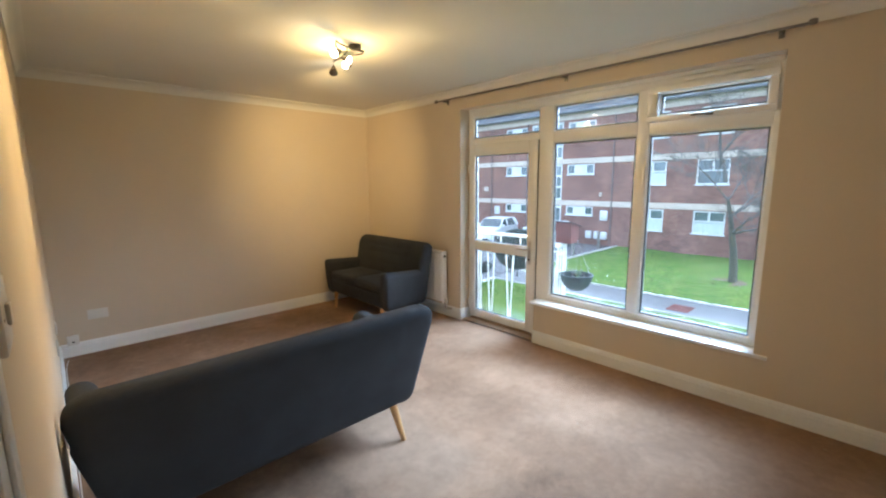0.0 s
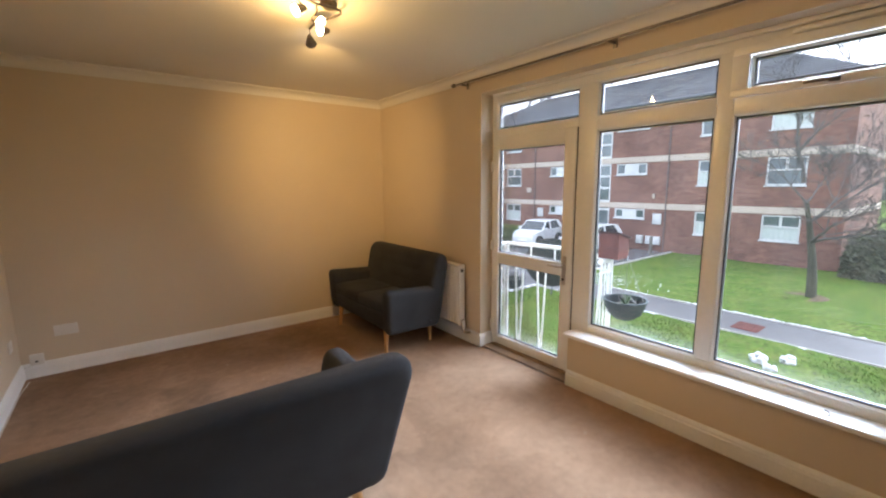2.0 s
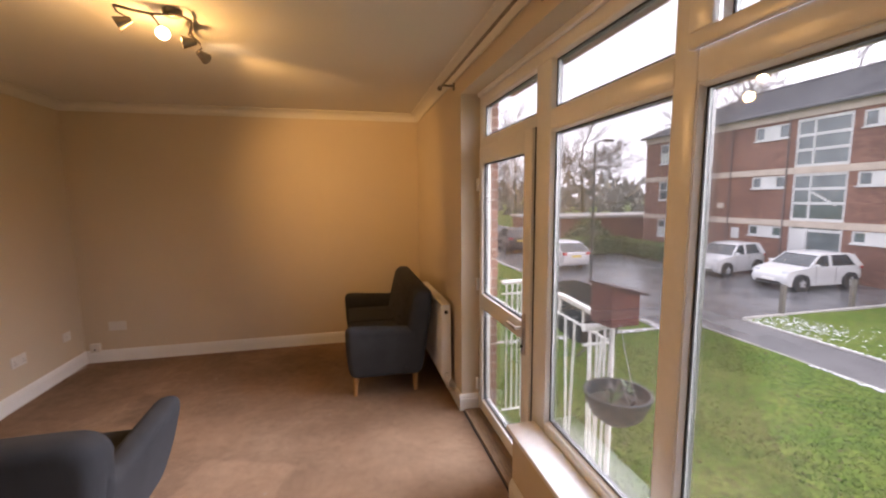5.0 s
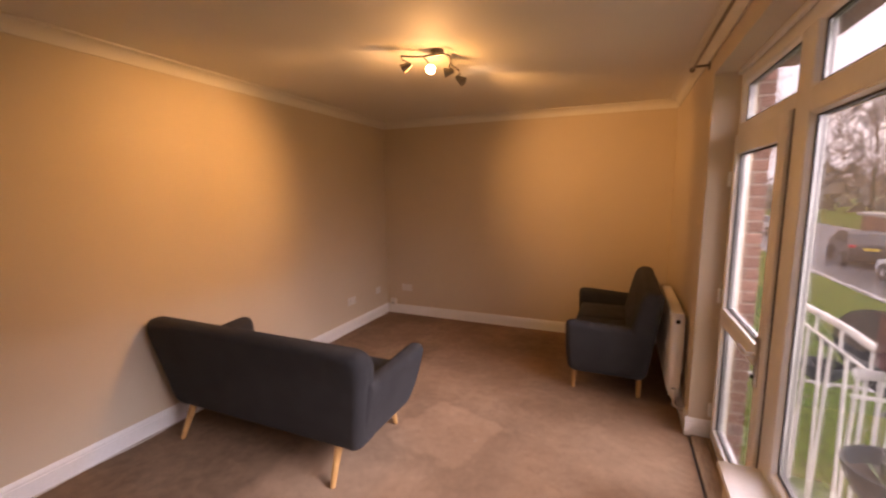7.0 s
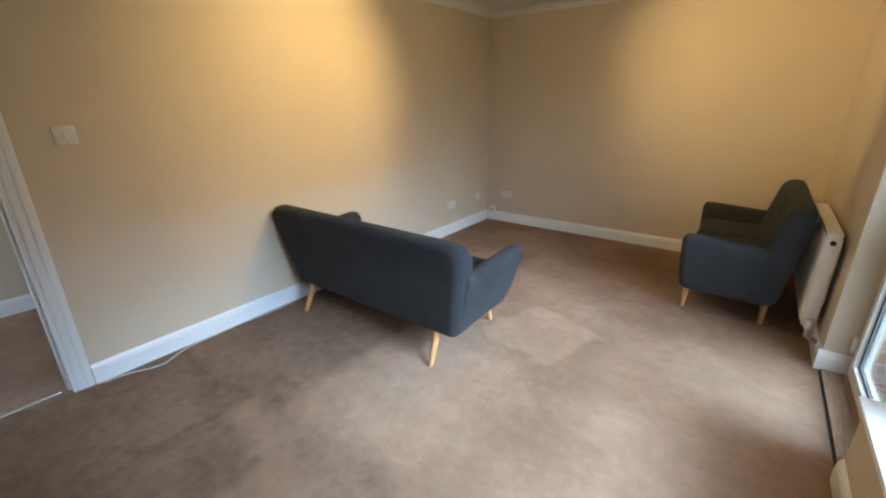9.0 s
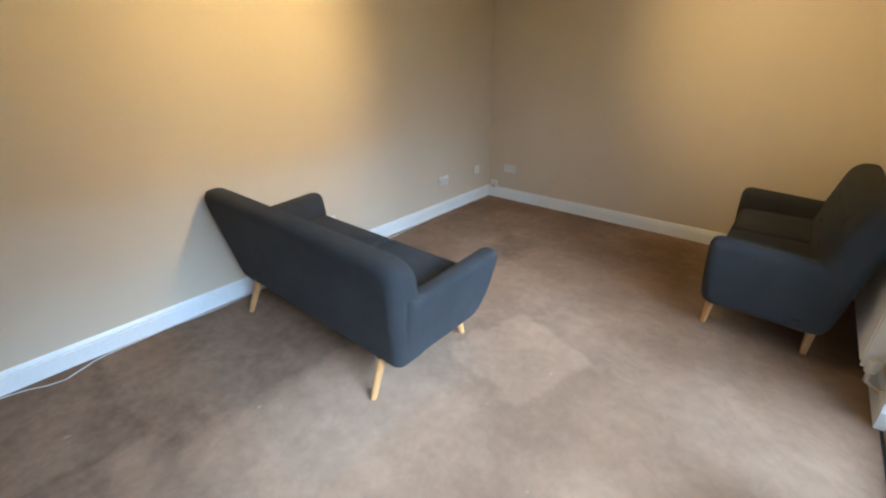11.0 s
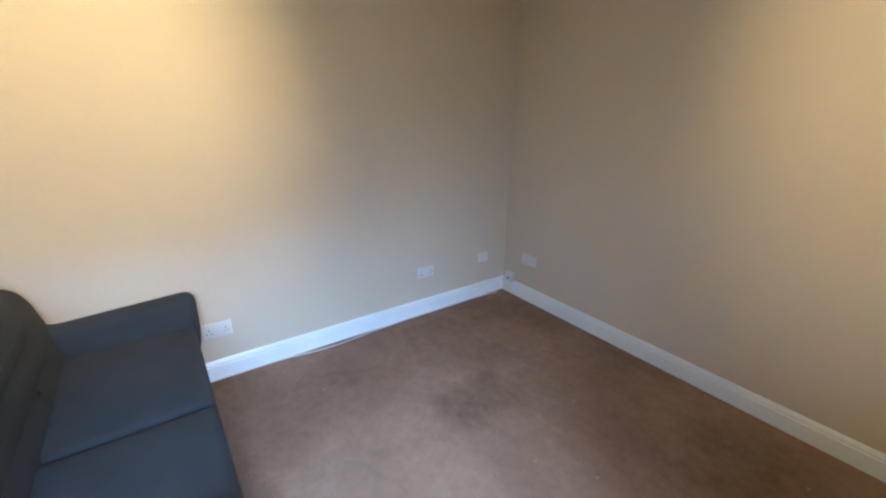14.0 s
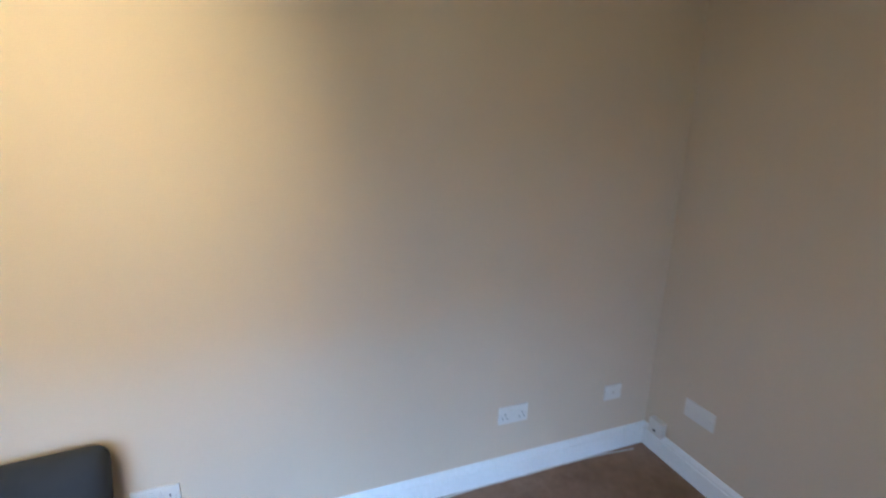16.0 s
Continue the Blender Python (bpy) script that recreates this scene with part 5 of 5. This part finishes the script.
bare_tree("tree", (17.36, 3.62, GR), 7.2, 0.8, 3, 3, "bare winter tree with a grey-green trunk on the lawn", 0.15, 2)
far_a = bare_tree("tree", (21.8, 46.0, GR), 13, 0.6, 11, 3, "tall bare winter tree beyond the road", 0.28, 2, 0.014)
far_b = bare_tree("tree", (30.0, 52.0, GR), 15, 0.65, 12, 3, "tall bare winter tree beyond the garages", 0.3, 2, 0.014)
rnd = random.Random(21)
for x, y, s in ((12, 50, 0.95), (17, 58, 1.1), (38, 58, 1.2), (45, 40, 1.25), (8, 62, 1.1), (24, 64, 1.2), (3, 48, 0.8), (42, 26, 1.1), (47, 8, 1.15), (40, 33, 1.2)):
    copy_thing(rnd.choice((far_a, far_b)), pose(x, y, GR, 0, 0, rnd.uniform(0, 360)) @ Matrix.Diagonal((s, s, s, 1)))


def leafy(name, size, count, leaf, seed, mat, flat):
    """Leaf sheets filling a box (flat top, like a hedge) or a dome; its base at z = 0."""
    rnd = random.Random(seed)
    v, f = [], []
    sx, sy, sz = size
    for k in range(count):
        if flat:
            side = rnd.random()
            x, y, z = rnd.uniform(-sx, sx), rnd.uniform(-sy, sy), rnd.uniform(0, sz)
            if side < 0.4:
                z = sz - abs(rnd.gauss(0, 0.05))
            elif side < 0.7:
                x = sx * rnd.choice((-1, 1)) + rnd.gauss(0, 0.05)
            else:
                y = sy * rnd.choice((-1, 1)) + rnd.gauss(0, 0.05)
        else:
            a, b = rnd.uniform(0, math.tau), math.acos(rnd.uniform(0, 1))
            r = (0.72 + 0.28 * rnd.random()) * (0.85 + 0.35 * noise.noise((math.cos(a) * 2, math.sin(a) * 2, b * 2 + seed)))
            x, y, z = sx * r * math.sin(b) * math.cos(a), sy * r * math.sin(b) * math.sin(a), sz * r * math.cos(b)
        n = Vector((rnd.gauss(0, 1), rnd.gauss(0, 1), rnd.gauss(0.5, 1))).normalized()
        u = n.orthogonal().normalized() * leaf * rnd.uniform(0.6, 1.3)
        w = n.cross(u).normalized() * leaf * 0.5
        c = Vector((x, y, z))
        b = len(v)
        v += [tuple(c - u), tuple(c + w), tuple(c + u), tuple(c - w)]
        f.append((b, b + 1, b + 2, b + 3))
    me = bpy.data.meshes.new(name)
    me.from_pydata(v, [], f)
    me.materials.append(mat)
    return new(name, me)


hedge = thing("hedge", (20.2, 21.7, GR), "clipped dark green hedge with a paler flat top", "hedge")
core = part("core", boxes((-0.42, 0.42, -3.9, 3.9, 0, 0.80), bevel=0.08), LEAF, hedge)
lf = leafy("leaves", (0.5, 4.0, 0.88), 9000, 0.07, 5, LEAF, True)
lf.parent = hedge
tp = leafy("top_leaves", (0.5, 4.0, 0.05), 2600, 0.06, 6, LEAF_Y, True)
tp.parent, tp.location = hedge, (0, 0, 0.86)
hedge2 = thing("hedge", (17.5, 24.2, GR), "clipped dark green hedge beside the road", "hedge")
part("core", boxes((-2.4, 2.4, -0.4, 0.4, 0, 0.95), bevel=0.08), LEAF, hedge2)
lf = leafy("leaves", (2.5, 0.5, 1.03), 6000, 0.07, 8, LEAF, True)
lf.parent = hedge2
tp = leafy("top_leaves", (2.5, 0.5, 0.05), 1600, 0.06, 9, LEAF_Y, True)
tp.parent, tp.location = hedge2, (0, 0, 1.01)
for x, y, s, seed in ((18.6, 26.0, (1.9, 1.6, 2.5), 31), (21.9, 2.9, (0.8, 1.0, 2.1), 32), (21.6, 0.6, (1.3, 1.7, 2.2), 33), (22.0, -2.2, (1.5, 1.8, 2.8), 34), (24.5, 1.2, (1.8, 2.4, 3.4), 35)):
    b = thing("bush", (x, y, GR), "dense dull green winter bush", "bush", "bushes")
    core = bmesh.new()
    bmesh.ops.create_icosphere(core, subdivisions=3, radius=1, matrix=Matrix.Diagonal((s[0] * 0.7, s[1] * 0.7, s[2] * 0.72, 1)))
    bmesh.ops.bisect_plane(core, geom=core.verts[:] + core.edges[:] + core.faces[:], plane_co=(0, 0, 0), plane_no=(0, 0, 1), clear_inner=True)
    part("core", core, BUSHM, b)
    lf = leafy("foliage", s, 4200, 0.09, seed, BUSHM if seed > 31 else LEAF, False)
    lf.parent = b
# far woods
wv, wf = [], []
rnd = random.Random(77)
for k in range(5200):
    a = rnd.uniform(radians(-30), radians(140))
    d = rnd.uniform(85, 130)
    x, y = d * math.sin(a), d * math.cos(a)
    h = rnd.uniform(5, 10) * (0.8 + 0.5 * noise.noise((a * 6, 0, 0)))
    z = GR + h * rnd.random() ** 0.8
    s = rnd.uniform(0.5, 1.6)
    b = len(wv)
    t = rnd.uniform(0, 6)
    wv += [(x + s * math.cos(t), y + s * math.sin(t), z - s * 0.6), (x - s * math.cos(t), y - s * math.sin(t), z - s * 0.3), (x + rnd.gauss(0, 0.4), y + rnd.gauss(0, 0.4), z + s * 1.2)]
    wf.append((b, b + 1, b + 2))
me = bpy.data.meshes.new("far_woods")
me.from_pydata(wv, [], wf)
me.materials.append(WOODS)
tagged(new("far_woods", me), "distant grey-brown winter woods", "woods", "", "stuff")
bm = bmesh.new()
lump(bm, 17.25, 3.75, GR - 0.02, 0.62, random.Random(2), 0.06)
tagged(part("leaf_litter", bm, LITTER), "brown leaf litter and bare earth round the tree", "leaf litter", "", "stuff")

# ---- cars, lamp post, posts ----
def car(name, place, turn, ln, wd, ht, paint, label, roof_paint=None, estate=False):
    """A parked hatchback. Local x runs to the front."""
    ob = thing(name, place, label, "car", "parked cars", turn)
    h = ln / 2
    bon = 0.655 * ht
    rear_top = -h * 0.80 if not estate else -h * 0.70
    side = [(-h + 0.05, 0.30), (-h, 0.55), (-h + 0.03, bon), (-h + 0.10, bon + 0.03), (h * 0.42, bon + 0.03), (h * 0.92, bon - 0.13), (h, bon - 0.30), (h - 0.02, 0.30), (h - 0.15, 0.20), (-h + 0.2, 0.20)]
    bm = prism(rounded(side, 0.09, 4), "y", -wd / 2, wd / 2, 0.07, 3)
    bend(bm, lambda c: (c.x, c.y * (1 - 0.16 * max(0, abs(c.x) / h - 0.6) / 0.4), c.z))
    body = part("body", bm, paint, ob)
    cab = [(-h + 0.06, bon + 0.02), (rear_top + 0.02, ht - 0.05), (rear_top + 0.25, ht - 0.005), (h * 0.02, ht), (h * 0.16, ht - 0.06), (h * 0.47, bon + 0.02)]

    def lean(c):
        k = max(0, (c.z - bon) / (ht - bon))
        return (c.x, c.y * (1 - 0.17 * k), c.z)
    bm = prism(rounded(cab, 0.05, 3), "y", -wd / 2 + 0.07, wd / 2 - 0.07, 0.03, 2)
    part("cabin_glass", bend(bm, lean), CARGLASS, ob, "dark tinted glass")
    rf = [(rear_top - 0.0, ht - 0.055), (rear_top + 0.22, ht + 0.012), (h * 0.02, ht + 0.016), (h * 0.17, ht - 0.05), (h * 0.10, ht - 0.045), (rear_top + 0.22, ht - 0.03)]
    part("roof", bend(prism(rf, "y", -wd / 2 + 0.055, wd / 2 - 0.055, 0.012, 2), lean), roof_paint or paint, ob)
    for s in (-1, 1):
        y0, y1 = sorted((s * (wd / 2 - 0.075), s * (wd / 2 - 0.035)))
        for a, b, t in (((-h + 0.22, bon), (rear_top + 0.20, ht - 0.02), 0.17), ((h * 0.46, bon), (h * 0.12, ht - 0.02), 0.05), ((-0.1 * h, bon), (-0.12 * h, ht - 0.02), 0.05)):
            q = [(a[0] - t, a[1]), (a[0] + t, a[1]), (b[0] + t, b[1]), (b[0] - t, b[1])]
            part("pillar", bend(prism(q, "y", y0, y1), lean), paint, ob, "", False)
        part("mirror", boxes((h * 0.32, h * 0.40, s * (wd / 2 + 0.07) - 0.07, s * (wd / 2 + 0.07) + 0.07, bon + 0.03, bon + 0.15), bevel=0.025), paint, ob)
        part("headlight", boxes((h * 0.90, h * 0.965, s * wd * 0.33 - 0.12, s * wd * 0.33 + 0.12, bon - 0.24, bon - 0.11), bevel=0.03), CLEARLENS, ob, "clear headlight")
        part("tail_light", boxes((-h - 0.012, -h + 0.09, s * wd * 0.38 - 0.11, s * wd * 0.38 + 0.11, bon - 0.12, bon + 0.02), bevel=0.02), REDLENS, ob, "red tail light")
        part("door_line", boxes((0.30 * h, 0.30 * h + 0.012, s * wd / 2 - 0.002, s * wd / 2 + 0.002, 0.28, bon), (-0.22 * h, -0.22 * h + 0.012, s * wd / 2 - 0.002, s * wd / 2 + 0.002, 0.28, bon)), DARK, body, "", False)
        for x in (-h * 0.66, h * 0.64):
            arch = cone(bmesh.new(), (x, s * (wd / 2 - 0.24), 0.31), (x, s * (wd / 2 + 0.003), 0.31), 0.36, 0.36, 24)
            part("wheel_arch", arch, DARK, ob, "", False)
            wh = lathe([(0.19, -0.10), (0.27, -0.10), (0.305, -0.07), (0.31, 0.0), (0.305, 0.07), (0.27, 0.10), (0.19, 0.10)], 28)
            wo = part("wheel", bend(wh, lambda c, x=x, s=s: (x + c.x, s * (wd / 2 - 0.09) + c.z, 0.31 + c.y)), TYRE, ob, "black tyre")
            rim = bmesh.new()
            cone(rim, (x, s * (wd / 2 - 0.1), 0.31), (x, s * (wd / 2 + 0.0), 0.31), 0.20, 0.19, 20)
            part("rim", rim, ALLOY, wo)
            for k in range(5):
                a = k * math.tau / 5
                sp = boxes((-0.02, 0.02, -0.006, 0.006, 0.03, 0.17))
                bend(sp, lambda c, a=a, x=x, s=s: (x + c.x * math.cos(a) - c.z * math.sin(a), s * (wd / 2 + 0.008) + c.y, 0.31 + c.x * math.sin(a) + c.z * math.cos(a)))
                part("spoke", sp, CARWHITE, wo, "", False)
    part("rear_plate", boxes((-h - 0.014, -h + 0.02, -0.26, 0.26, bon - 0.24, bon - 0.13)), PLATE_Y, ob, "yellow number plate", False)
    part("front_plate", boxes((h - 0.03, h + 0.012, -0.26, 0.26, 0.38, 0.49)), UPVC, ob, "white number plate", False)
    part("grille", boxes((h - 0.06, h + 0.006, -wd * 0.3, wd * 0.3, 0.26, 0.36)), DARK, ob, "dark lower grille", False)
    return ob


ROADZ = GR - 0.03
car("car", (20.05, 16.6, ROADZ), 190, 3.4, 1.6, 1.44, CARWHITE, "small white three-door hatchback parked by the flats")
car("car", (20.35, 13.3, ROADZ), 178, 3.6, 1.66, 1.38, CARWHITE, "white compact hatchback parked by the flats")
car("car", (13.55, 21.3, ROADZ), 93, 4.25, 1.75, 1.36, CARWHITE, "white estate car parked on the road", estate=True)
car("car", (13.9, 27.9, ROADZ), 80, 4.5, 1.8, 1.6, CARBLACK, "dark car parked on the road", estate=True)
car("car", (14.4, 43.5, ROADZ), 100, 4.3, 1.75, 1.5, CARWHITE, "white car parked far down the road")
post = thing("lamp_post", (12.69, 16.4, ROADZ), "slim dark grey street lamp post", "street lamp")
part("pole", tube([(0, 0, 0), (0, 0, 1.1), (0, 0, 1.12), (0, 0, 5.9)], 0.05, 10), GREYMETAL, post)
part("arm", tube([(0, 0, 5.85), (0.2, 0, 5.98), (0.5, 0, 6.0)], 0.025, 8), GREYMETAL, post)
part("lantern", boxes((0.42, 0.82, -0.09, 0.09, 5.95, 6.06), bevel=0.03), GREYMETAL, post)
for x, y in ((18.1, 10.25), (21.0, 10.4), (15.2, 10.2)):
    p = thing("bollard", (x, y, GR), "weathered timber post at the lawn edge", "post", "timber posts")
    part("post", boxes((-0.06, 0.06, -0.06, 0.06, -0.1, 0.95), bevel=0.012), POSTM, p)

# ---- bricks of the outer jamb beside the balcony door ----
jamb = structure("brick_jamb", boxes((3.408, 3.538, 3.582, 3.7195, -0.6, 2.4)), MORTAR, "red brick jamb outside the balcony door", "brickwork")
jamb.location = (0, -0.022, 0)
data = None
rows = int(3.0 / 0.075)
for k in range(rows):
    z = -0.6 + k * 0.075
    for j, (x0, x1) in enumerate(((3.404, 3.47), (3.477, 3.545)) if k % 2 else ((3.404, 3.545), )):
        bm = boxes((x0, x1, 3.575, 3.718, z + 0.006, z + 0.069), bevel=0.004)
        ob = part("brick", bm, BRICK1, jamb, "", False)
